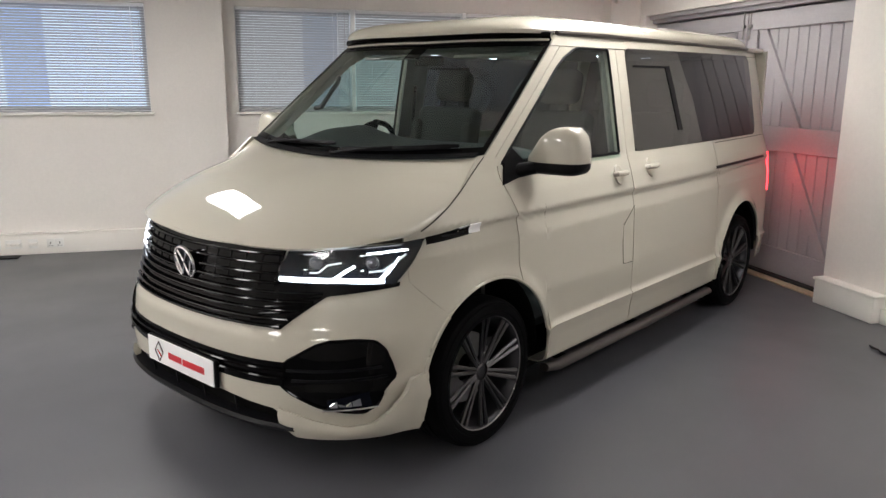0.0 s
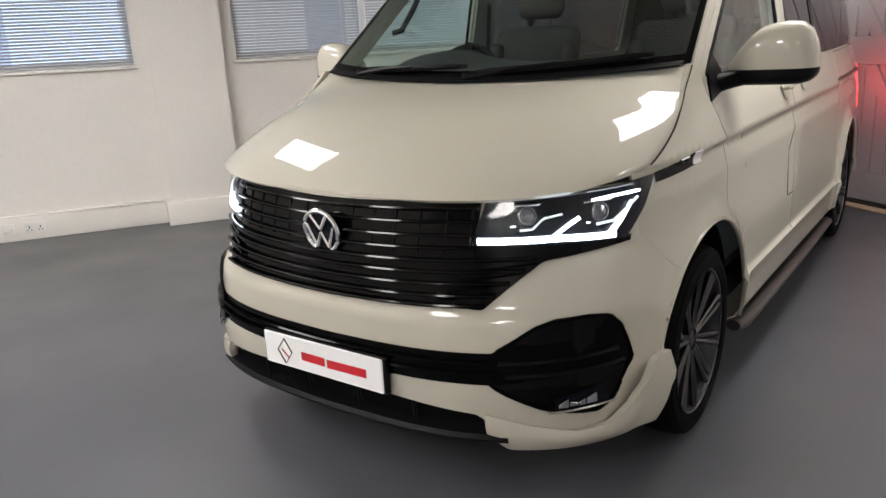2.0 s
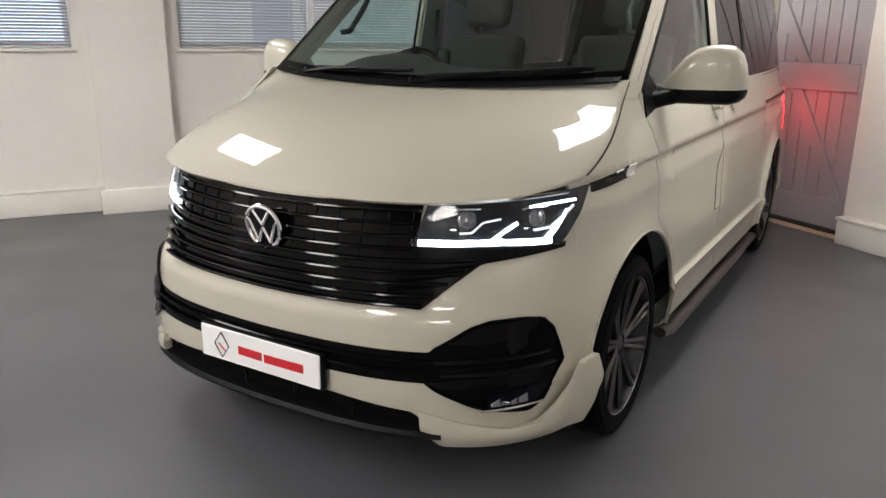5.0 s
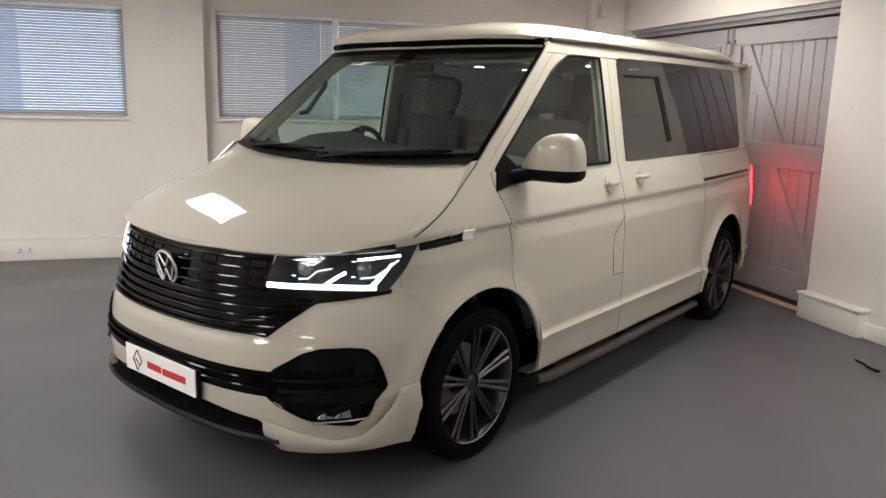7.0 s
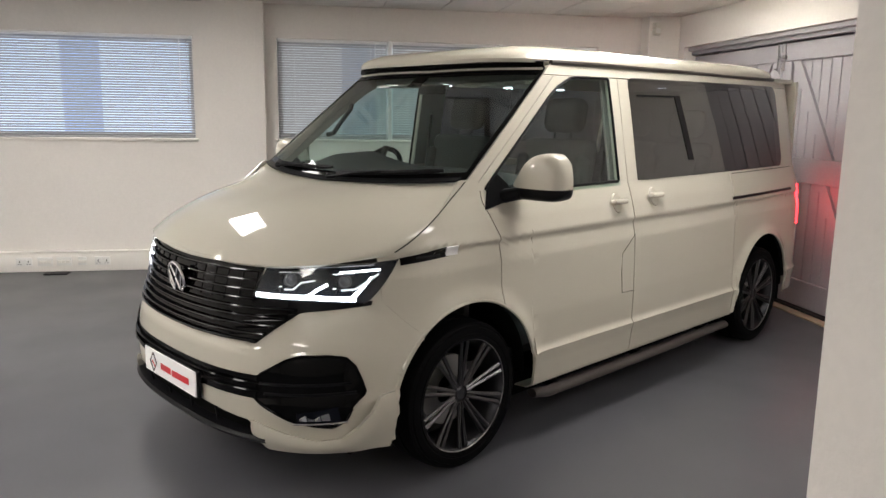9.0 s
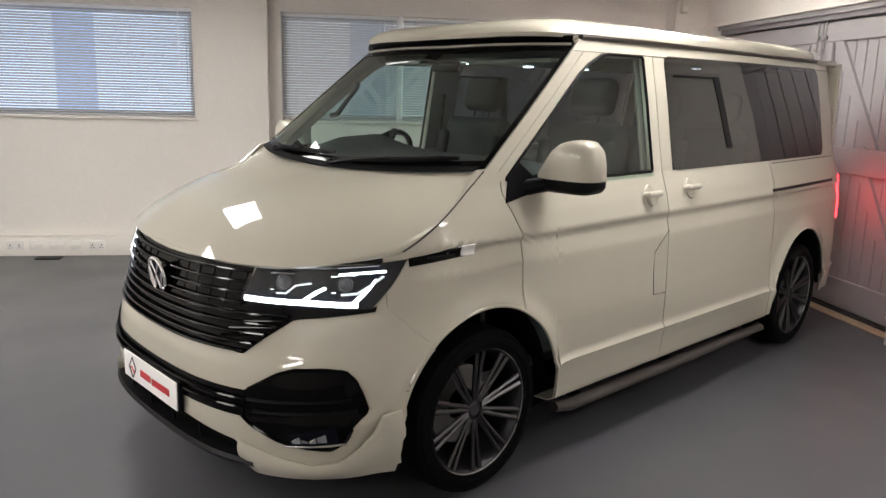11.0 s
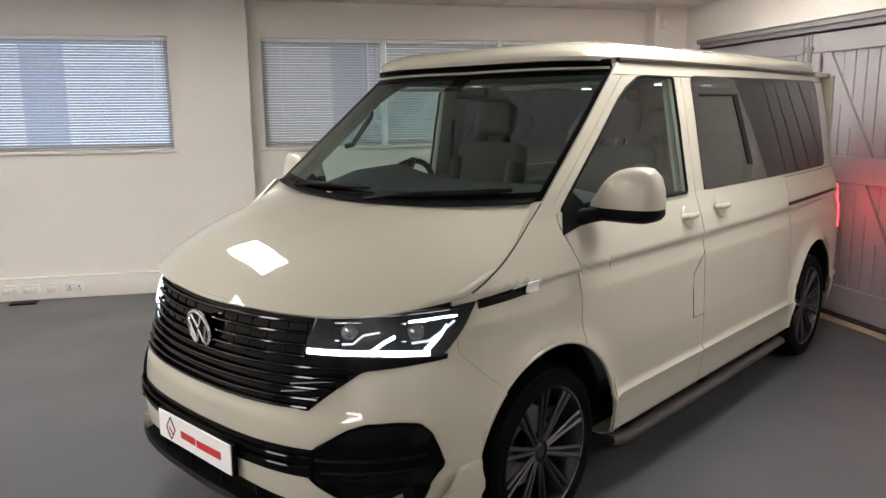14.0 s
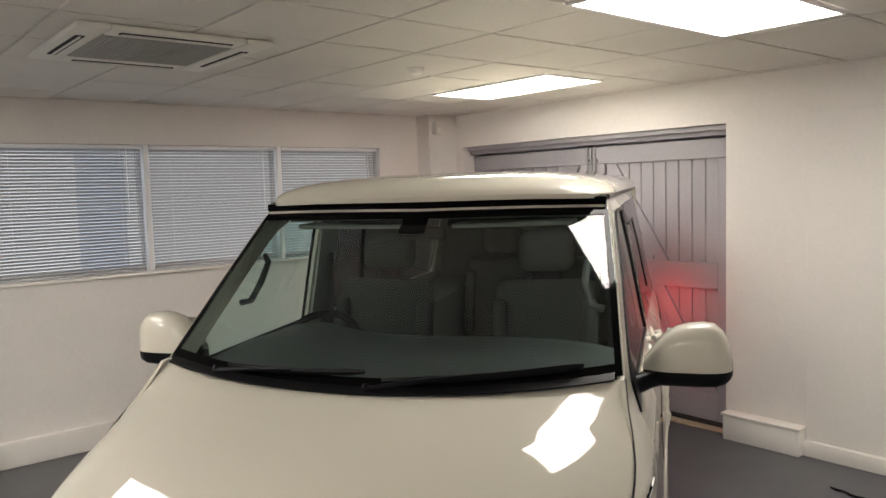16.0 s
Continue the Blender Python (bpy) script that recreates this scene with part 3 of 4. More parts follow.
def bonnet():
    rows = []
    for t in steps(24):
        y_e = lerp(-0.44, 0.045, t)
        z_e = seam_z(y_e) - 0.002
        e = skin(s_of_y(y_e, z_e), z_e)
        e.x -= 0.004
        mid_y = lerp(-0.897, -0.135, t)
        mid_z = 1.012 + 0.291 * (0.56 * (1 - (1 - t) ** 4.4) + 0.44 * t)
        line = []
        for i in range(-20, 21):
            a = math.sin(i / 20 * math.pi / 2)
            g = lerp(1 - (1 - min(abs(a), 1) ** 2.5) ** 0.4, abs(a) ** 2.3, min(t * 1.6, 1))
            gz = abs(a) ** 4.6
            line.append((a * e.x, lerp(mid_y, e.y, g), lerp(mid_z, e.z, gz)))
        rows.append(line)
    return sheet(rows, thick=0.012)


part("bonnet", bonnet(), PAINT, van, "glossy beige-grey bonnet")
on_both("bonnet_seam", lambda: tube([skin(s_of_y(y, seam_z(y)), seam_z(y), 0.0) for y in [lerp(-0.40, 0.04, t) for t in steps(24)]], 0.0032, 5), DARKGAP)
part("windscreen", sheet([[screen_at(i / 16, k) for i in range(-16, 17)] for k in steps(14)]), SCREEN, van, "clear windscreen")


def upper(lo_y, hi_y, z0, z1, nu, nv, thick=0.025):
    rows = []
    for k in steps(nv):
        z = lerp(z0, z1, k)
        rows.append([skin(1 + lerp(lo_y(z), hi_y(z), a), z) for a in steps(nu)])
    return sheet(rows, thick=thick)


def edge_y(z):
    return lerp(0.055, 0.70, (z - 1.335) / (1.862 - 1.335))


def win_front(z):
    return edge_y(z) + 0.155 + 0.085 * max(0.0, (z - 1.70) / 0.126) ** 2.6


HEAD_Z = 1.826
on_both("windscreen_pillar", lambda: upper(lambda z: edge_y(z) + 0.002, lambda z: edge_y(z) + 0.082, BELT + 0.06, HEAD_Z + 0.002, 6, 16), PAINT)
on_both("door_frame", lambda: upper(lambda z: edge_y(z) + 0.087, lambda z: win_front(z), BELT + 0.02, HEAD_Z + 0.002, 5, 16), PAINT)
on_both("roof_rail", lambda: upper(lambda z: edge_y(z) + 0.002, lambda z: TAIL_Y - 0.02, HEAD_Z + 0.005, 1.885, 60, 5), PAINT)
on_both("door_pillar", lambda: upper(lambda z: 1.215, lambda z: 1.297, BELT, HEAD_Z, 6, 14), PAINT)
on_both("sliding_door_frame", lambda: upper(lambda z: 1.303, lambda z: 1.402, BELT, HEAD_Z, 6, 14), PAINT)
on_both("rear_pillar", lambda: upper(lambda z: 3.42, lambda z: TAIL_Y - 0.02, BELT, HEAD_Z, 14, 14), PAINT)
on_both("front_side_window", lambda: upper(lambda z: win_front(max(z, 1.335)) - 0.02, lambda z: 1.225, BELT - 0.02, HEAD_Z + 0.01, 10, 10, 0.0), SIDEGLASS, "clear side window")


def rounded(z, y, inward, z0, z1, r):
    d = min(z - z0, z1 - z)
    if d >= r:
        return y
    return y + inward * (r - math.sqrt(max(r * r - (r - d) ** 2, 0)))


def rear_glass(off, grow, thick):
    z0, z1 = BELT - 0.004 - grow, HEAD_Z + 0.010 + grow
    rows = []
    for k in steps(28):
        q = 0.5 - 0.5 * math.cos(math.pi * k)
        z = lerp(z0, z1, q)
        a, b = rounded(z, 1.398 - grow, 1, z0, z1, 0.05), rounded(z, 3.435 + grow, -1, z0, z1, 0.07)
        rows.append([skin(1 + lerp(a, b, t), z, off) for t in steps(24)])
    return sheet(rows, thick=thick)


on_both("rear_side_window", lambda: rear_glass(0.003, 0.0, 0.0), TINT, "dark tinted side window")


def slider_bar():
    """The black frame of the small sliding pane: an upright and a thin head bar."""
    bm = sheet([[skin(1 + lerp(1.985, 1.885, k) + w, lerp(1.352, 1.742, k), 0.007) for w in (0.0, 0.03, 0.06)] for k in steps(8)], thick=0.006)
    return sheet([[skin(1 + y, z, 0.007) for y in span(1.48, 1.882, 8)] for z in (1.730, 1.742)], bm, thick=0.006)


on_both("slider_frame", slider_bar, SATIN, "black frame of the sliding pane")


def window_seal():
    pts = []
    for z0 in steps(12):
        z = lerp(BELT + 0.03, HEAD_Z - 0.01, z0)
        pts.append(skin(1 + win_front(z) + 0.004, z, 0.0))
    for t in steps(8):
        pts.append(skin(1 + lerp(win_front(HEAD_Z) + 0.03, 1.20, t), HEAD_Z - 0.002, 0.0))
    for z0 in steps(10):
        pts.append(skin(1 + 1.214, lerp(HEAD_Z - 0.012, BELT + 0.008, z0), 0.0))
    for t in steps(8):
        pts.append(skin(1 + lerp(1.205, win_front(BELT + 0.03) + 0.01, t), BELT + 0.004, 0.0))
    return tube(pts, 0.008, 6, closed=True)


on_both("window_seal", window_seal, SATIN)


def pop_top():
    """A crowned lid: a thin upright rim, rolled over into a top that rises to the middle."""
    rows = []
    for zz, inset in ((1.893, 0.0), (1.912, -0.004), (1.926, 0.002), (1.940, 0.014), (1.954, 0.035), (1.970, 0.075), (1.985, 0.14), (1.997, 0.24), (2.006, 0.36), (2.010, 0.50)):
        line = []
        for i in range(96):
            a = 2 * math.pi * i / 96
            ca, sa = math.cos(a), math.sin(a)
            x = math.copysign(abs(ca) ** 0.20, ca) * (0.742 - inset)
            y = math.copysign(abs(sa) ** 0.20, sa) * (1.452 - inset * 1.2) + 2.042
            front = max(0.0, min(1.0, (1.6 - y) / 1.0))
            y -= 0.055 * (1 - (x / 0.75) ** 2) * (1 if sa < 0 else 0)
            line.append((x, y, zz - 0.006 * front * (x / 0.742) ** 4 + 0.014 * (1 - (x / 0.742) ** 2)))
        rows.append(line)
    bm = sheet(rows, closed_u=True)
    for loop in (rows[0], rows[-1]):
        bm.faces.new([bm.verts.new(p) for p in loop])
    return bm


part("pop_top_roof", pop_top(), PAINT, van, "beige-grey raised roof lid")
part("roof_skin", box(-0.70, 0.70, 0.70, 3.80, 1.86, 1.90, 0.012, 2), PAINT, van)
part("tail_panel", box(-0.72, 0.72, TAIL_Y - 0.06, TAIL_Y - 0.02, 0.35, 1.88), PAINT, van)
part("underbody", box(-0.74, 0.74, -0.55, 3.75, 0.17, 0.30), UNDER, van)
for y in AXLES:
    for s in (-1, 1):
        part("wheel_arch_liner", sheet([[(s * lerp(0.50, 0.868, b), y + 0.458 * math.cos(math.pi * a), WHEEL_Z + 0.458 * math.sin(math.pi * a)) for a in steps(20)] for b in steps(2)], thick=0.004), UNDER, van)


for q in (1, -1):
    for c in AXLES:
        def lip():
            pts = []
            for k in steps(40):
                a = math.pi * (0.02 + 0.96 * k)
                y, z = c - (ARCH_R + 0.001) * math.cos(a), WHEEL_Z + (ARCH_R + 0.001) * math.sin(a)
                pts.append(skin(s_of_y(y, z), z, -0.002))
            return tube(pts, 0.0075, 8)
        part("arch_lip", lip() if q > 0 else mirrored(lip()), PAINT, van)


def wheel(s, y):
    w = part("wheel", lathe([(0.262, -0.12), (0.300, -0.122), (0.335, -0.108), (0.343, -0.085), (0.3445, -0.062), (0.336, -0.060), (0.336, -0.050), (0.345, -0.048), (0.345, -0.018), (0.336, -0.016), (0.336, -0.006), (0.345, -0.004), (0.345, 0.026), (0.336, 0.028), (0.336, 0.038), (0.345, 0.040), (0.343, 0.085), (0.335, 0.108), (0.326, 0.114), (0.324, 0.1115), (0.318, 0.1140), (0.316, 0.1185), (0.300, 0.122), (0.288, 0.1225), (0.286, 0.1195), (0.280, 0.1195), (0.278, 0.1225), (0.262, 0.12)], 64, close=True), RUBBER, van, "low-profile black tyre on dark alloy wheel")
    w.matrix_local = pose(s * 0.818, y, 0.345, 0, 0, 0 if s > 0 else 180)
    part("rim", lathe([(0.268, 0.105), (0.262, 0.112), (0.250, 0.100), (0.240, 0.06), (0.235, -0.09), (0.258, -0.11)], 64), ALLOYD, w, "anthracite rim")
    part("brake_disc", lathe([(0.07, 0.0), (0.165, 0.0), (0.165, -0.025), (0.07, -0.025)], 40, close=True), BRAKE, w)
    for i in range(10):
        bm = bmesh.new()
        for d in (-1, 1):
            a = 2 * math.pi * (i + 0.5) / 10
            pts = []
            for k in steps(5):
                r, side = lerp(0.040, 0.252, k), d * lerp(0.0065, 0.019, k)
                pts.append((0.078 + 0.022 * k, r * math.cos(a) - side * math.sin(a), r * math.sin(a) + side * math.cos(a)))
            tube(pts, [0.010, 0.0095, 0.0095, 0.010, 0.011, 0.013], 6, bm)
        part("twin_spoke", bm, ALLOY, w)
    part("rim_lip", tube([(0.110, 0.262 * math.cos(a), 0.262 * math.sin(a)) for a in [2 * math.pi * i / 64 for i in range(64)]], 0.0035, 6, closed=True), BRAKE, w, "bright rim lip")
    for i in range(5):
        a = 2 * math.pi * i / 5
        part("wheel_nut", lathe([(0.0, 0.078), (0.008, 0.078), (0.009, 0.05)], 8), ALLOYD, w).matrix_local = pose(0, 0.056 * math.cos(a), 0.056 * math.sin(a))
    part("hub_cap", lathe([(0.0, 0.086), (0.025, 0.086), (0.032, 0.080), (0.05, 0.074), (0.05, 0.04)], 32), ALLOYD, w)
    # Black disc at the barrel's back, its inner shade put into the shape.
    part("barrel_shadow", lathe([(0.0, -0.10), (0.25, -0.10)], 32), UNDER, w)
    return w


for y in (0.0, 3.0):
    for s in (1, -1):
        wheel(s, y)


# ------------------------------------------------------------------ the van's face
def face(x, z, off=0.0):
    """A point of the front by x and z (x may be negative)."""
    p = skin(s_of_x(min(abs(x), table(HALF_WIDTH, z) * 0.9995), z), z, off)
    if x < 0:
        p.x = -p.x
    return p


def face_patch(xs, low, high, nv, off, thick=0.004):
    return sheet([[face(x, lerp(low(x), high(x), k), off) for x in xs] for k in steps(nv)], thick=thick)


def bonnet_line(x):
    return lerp(1.006, 1.034, min(abs(x) / 0.88, 1) ** 2)


part("grille_backing", face_patch(span(-0.51, 0.51, 40), lambda x: 0.700, lambda x: bonnet_line(x) - 0.001, 8, 0.003), GLOSSBLACK, van, "gloss black grille")
CHEEK = [(0.50, 0.700), (0.545, 0.695), (0.60, 0.752), (0.676, 0.827), (0.75, 0.836), (0.83, 0.848), (0.868, 0.858)]
for q in (1, -1):
    def cheek():
        return face_patch(span(0.505, 0.838, 24), lambda x: table(CHEEK, x), lambda x: lerp(0.884, 0.866, (x - 0.5) / 0.366), 6, 0.004)
    part("grille_corner", cheek() if q > 0 else mirrored(cheek()), GLOSSBLACK, van)


def slat(z, half, r):
    return tube([face(x, z, 0.014) for x in span(-half, half, 40)], r, 8, flat=0.7)


for z in (0.985, 0.948, 0.911, 0.874):
    part("grille_slat", slat(z, 0.505, 0.0085), SLATBLACK, van)
for z in (0.838, 0.804, 0.770, 0.736, 0.708):
    half = 0.54 + max(0.0, min((z - 0.70) / 0.13, 1)) * 0.12
    part("grille_slat", slat(z, half, 0.0095), SLATBLACK, van)
for q in (1, -1):
    for x in (0.10, 0.18, 0.26, 0.34, 0.42, 0.49):
        part("grille_tie", tube([face(q * x, 0.99, 0.005), face(q * x, 0.86, 0.005)], 0.004, 6), GLOSSBLACK, van)
    for i, z in enumerate((0.822, 0.796, 0.768, 0.742)):
        x1 = 0.66 - i * 0.028
        part("grille_blade", tube([face(q * (x1 - 0.16), z - 0.018, 0.012), face(q * x1, z, 0.013)], [0.006, 0.003], 6), GLOSSBLACK, van)

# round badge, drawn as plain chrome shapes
badge_y = face(0, 0.905).y
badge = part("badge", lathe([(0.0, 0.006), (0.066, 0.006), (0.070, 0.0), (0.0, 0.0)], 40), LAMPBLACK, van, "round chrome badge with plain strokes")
badge.matrix_local = pose(0, badge_y - 0.022, 0.905, 0, 0, -90) @ pose(0, 0, 0, 0, 8, 0)
ring = bmesh.new()
tube([(0.008, 0.070 * math.cos(a), 0.070 * math.sin(a)) for a in [2 * math.pi * i / 40 for i in range(40)]], 0.008, 8, ring, closed=True)
part("badge_ring", ring, CHROME, badge)
for (y0, z0), (y1, z1) in (((-0.034, 0.054), (0.0, 0.008)), ((0.034, 0.054), (0.0, 0.008)), ((-0.056, 0.022), (-0.025, -0.052)), ((-0.025, -0.052), (0.0, 0.0)),
                           ((0.0, 0.0), (0.025, -0.052)), ((0.025, -0.052), (0.056, 0.022))):
    part("badge_stroke", tube([(0.010, y0, z0), (0.010, y1, z1)], 0.0068, 6), CHROME, badge)


def lamp_surface(off, thick, nu=30, nv=8):
    rows = []
    for k in steps(nv):
        line = []
        for t in steps(nu):
            z = lerp(lerp(0.882, 0.862, t), lerp(1.001, 1.031, t ** 1.5), k)
            s0, s1 = s_of_x(lerp(0.498, 0.520, k), z), s_of_y(lerp(-0.525, -0.378, k ** 0.85), z)
            line.append(skin(lerp(s0, s1, t), z, off))
        rows.append(line)
    return sheet(rows, thick=thick)


def headlight(q):
    h = new("headlight", mesh_of(mir(lamp_surface(0.006, 0.004), q), "headlight", LAMPBLACK))
    h.parent = van
    tagged(h, "lit headlight with a bright white light strip")

    def sub(name, bm, material, label=""):
        return part(name, mir(bm, q), material, h, label)

    strip = [face(x, lerp(0.893, 0.888, (x - 0.5) / 0.2), 0.017) for x in span(0.512, 0.70, 8)]
    strip += [face(x, lerp(0.888, 0.876, (x - 0.7) / 0.13), 0.017) for x in span(0.72, 0.805, 6)]
    sub("light_strip", tube(strip, 0.0085, 8, flat=1.2), LED, "glowing white light strip")
    rise = []
    for k in steps(8):
        z = lerp(0.876, 0.966, k)
        rise.append(skin(s_of_y(lerp(-0.585, -0.500, k), z), z, 0.016))
    sub("light_strip", tube(rise, [0.009, 0.009, 0.0085, 0.008, 0.0075, 0.007, 0.006, 0.005, 0.004], 8), LED, "glowing white light strip")
    sub("light_strip", tube([face(0.685, 0.893, 0.018), face(0.715, 0.925, 0.018), face(0.735, 0.942, 0.018)], 0.006, 8), LED, "glowing white light strip")
    sub("light_strip", tube([face(0.755, 0.985, 0.018), face(0.80, 0.990, 0.018), face(0.835, 0.992, 0.016)], 0.0045, 8), LED, "glowing white light strip")
    sub("light_guide", tube([face(0.770, 0.918, 0.017), face(0.800, 0.921, 0.017), face(0.822, 0.950, 0.016), face(0.835, 0.975, 0.016)], 0.0045, 8), GUIDE, "pale lit light guide")
    sub("light_guide", tube([face(0.612, 0.920, 0.017), face(0.640, 0.921, 0.017), face(0.662, 0.948, 0.017), face(0.70, 0.956, 0.017)], 0.0035, 8), GUIDE, "pale lit light guide")
    for x, z in ((0.625, 0.958), (0.775, 0.952)):
        p = face(x, z, 0.004)
        n = (face(x, z, 0.02) - p).normalized()
        m = Matrix.Translation(p) @ n.to_track_quat("X", "Z").to_matrix().to_4x4()
        b = lathe([(0.027, 0.0), (0.028, 0.010), (0.024, 0.012), (0.021, 0.008), (0.0, 0.015)], 28)
        b.transform(m)
        sub("projector", b, LENS, "round projector lens")
        b = bmesh.new()
        box(0.003, 0.013, -0.050, 0.040, 0.029, 0.034, 0.0015, 1, b)
        box(0.003, 0.010, -0.050, -0.034, -0.030, -0.026, 0.0015, 1, b)
        b.transform(m)
        sub("bezel", b, CHROME, "chrome bezel")
        b = lathe([(0.0, 0.0175), (0.005, 0.017), (0.006, 0.014)], 16)
        b.transform(m)
        sub("lens_core", b, LENS, "glossy lens core")
    sub("top_trim", tube([face(x, bonnet_line(x) - 0.014, 0.014) for x in span(0.53, 0.82, 12)], 0.005, 6), ALLOY, "thin dull metal strip")
    sub("cover", lamp_surface(0.028, 0.0), LAMPGLASS, "clear lamp cover")
    return h


def mir(bm, q):
    return bm if q > 0 else mirrored(bm)


for q in (1, -1):
    headlight(q)

# lower intake, fog lamp pods, fins, splitter
part("lower_intake", face_patch(span(-0.60, 0.60, 40), lambda x: 0.478 - 0.004 * abs(x), lambda x: 0.574, 6, 0.004), GLOSSBLACK, van, "gloss black lower intake")
for z in (0.545, 0.512):
    part("intake_slat", tube([face(x, z, 0.012) for x in span(-0.60, 0.60, 30)], 0.009, 6, flat=0.6), GLOSSBLACK, van)
POD_HI = [(0.584, 0.574), (0.640, 0.612), (0.683, 0.645), (0.724, 0.660), (0.79, 0.660), (0.828, 0.650), (0.848, 0.615), (0.860, 0.56), (0.868, 0.505)]
POD_LO = [(0.584, 0.475), (0.663, 0.430), (0.707, 0.402), (0.775, 0.376), (0.818, 0.364), (0.844, 0.392), (0.860, 0.44), (0.868, 0.50)]
for q in (1, -1):
    xs = [0.584 + 0.284 * math.sin(t * math.pi / 2) for t in steps(30)]
    pod = part("fog_lamp_pod", mir(face_patch(xs, lambda x: table(POD_LO, x), lambda x: table(POD_HI, x), 10, 0.006), q), GLOSSBLACK, van, "gloss black fog lamp surround")
    rim = [face(x, table(POD_HI, x), 0.008) for x in xs] + [face(x, table(POD_LO, x), 0.008) for x in xs[::-1]]
    part("pod_rim", mir(tube(rim, 0.0055, 6, closed=True), q), GLOSSBLACK, pod)
    for z, x0, x1 in ((0.545, 0.60, 0.845), (0.505, 0.62, 0.855)):
        part("pod_slat", mir(tube([face(x, z, 0.011) for x in span(x0, x1, 16)], 0.009, 8, flat=0.7), q), SATIN, pod)
    part("fog_lamp", mir(face_patch(span(0.735, 0.835, 10), lambda x: 0.392, lambda x: lerp(0.430, 0.455, (x - 0.735) / 0.1), 4, 0.012, 0.006), q), LAMPBLACK, pod, "clear fog lamp")
    for x, w, z0, z1, tip in ((0.742, 0.020, 0.400, 0.412, 0.430), (0.764, 0.016, 0.402, 0.420, 0.410), (0.782, 0.013, 0.400, 0.411, 0.424), (0.797, 0.018, 0.401, 0.426, 0.436)):
        part("reflector", mir(sheet([[face(x, z0, 0.015), face(x + w, z0, 0.016)], [face(x, z1, 0.021), face(x + w, tip, 0.019)]], thick=0.003), q), CHROME, pod, "chrome reflector facet")
    part("fog_trim", mir(tube([face(x, 0.386, 0.012) for x in span(0.72, 0.845, 10)], 0.004, 6), q), CHROME, pod)

    def skirt():
        rows = []
        tops = [(0.0, 0.385), (0.25, 0.345), (0.5, 0.315), (0.68, 0.322), (0.80, 0.37), (0.90, 0.462), (1.0, 0.474)]
        for k in steps(8):
            line = []
            for t in steps(34):
                z0 = table([(0, 0.31), (0.10, 0.262), (0.8, 0.247), (1, 0.252)], t)
                z = lerp(z0, table(tops, t), k)
                s0, s1 = s_of_x(0.565, z), s_of_y(-0.470 if z < 0.40 else -0.464, z)
                bulge = 0.012 + 0.012 * math.sin(k * math.pi) + 0.034 * k * t ** 2 + 0.008 * t
                line.append(skin(lerp(s0, s1, t), z, bulge))
            rows.append(line)
        return sheet(rows, thick=0.026)

    part("bumper_skirt", mir(skirt(), q), PAINT, van, "painted lower skirt with an upswept fin")
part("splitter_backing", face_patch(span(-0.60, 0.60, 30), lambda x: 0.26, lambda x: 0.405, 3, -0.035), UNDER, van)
part("splitter", sheet([[face(x, z, o) for x in span(-0.62, 0.62, 40)] for z, o in ((0.318, -0.03), (0.316, 0.018), (0.308, 0.028), (0.298, 0.024), (0.296, -0.03))], thick=0.003), SATIN, van, "black splitter blade")
for x in (-0.33, -0.11, 0.11, 0.33):
    part("splitter_strut", tube([face(x, 0.312, -0.01), face(x, 0.395, -0.01)], 0.006, 6), SATIN, van)

# show plate with plain printed shapes
plate = part("show_plate", box(-0.262, 0.262, -0.005, 0.0, -0.058, 0.058, 0.004, 1), PLATEW, van, "white show plate with red and dark print")
plate.matrix_local = pose(-0.004, -1.008, 0.472)
part("plate_holder", box(-0.272, 0.272, 0.0005, 0.020, -0.062, 0.060, 0.004, 1), SATIN, plate)
part("printed_bar", box(-0.088, 0.018, -0.0062, -0.0048, -0.016, 0.014), PLATER, plate, smooth=False)
part("printed_bar", box(0.028, 0.196, -0.0062, -0.0048, -0.018, 0.012), PLATER, plate, smooth=False)
bm = bmesh.new()
corners = [(-0.165, 0.046), (-0.132, 0.0), (-0.165, -0.046), (-0.198, 0.0)]
for a, b in zip(corners, corners[1:] + corners[:1]):
    tube([(a[0], -0.0052, a[1]), (b[0], -0.0052, b[1])], 0.0042, 4, bm, flat=0.3)
part("printed_diamond", bm, PLATEK, plate, "dark diamond outline")
part("printed_stroke", tube([(-0.178, -0.0055, 0.004), (-0.146, -0.0055, -0.022)], 0.0042, 4, flat=0.3), PLATER, plate)

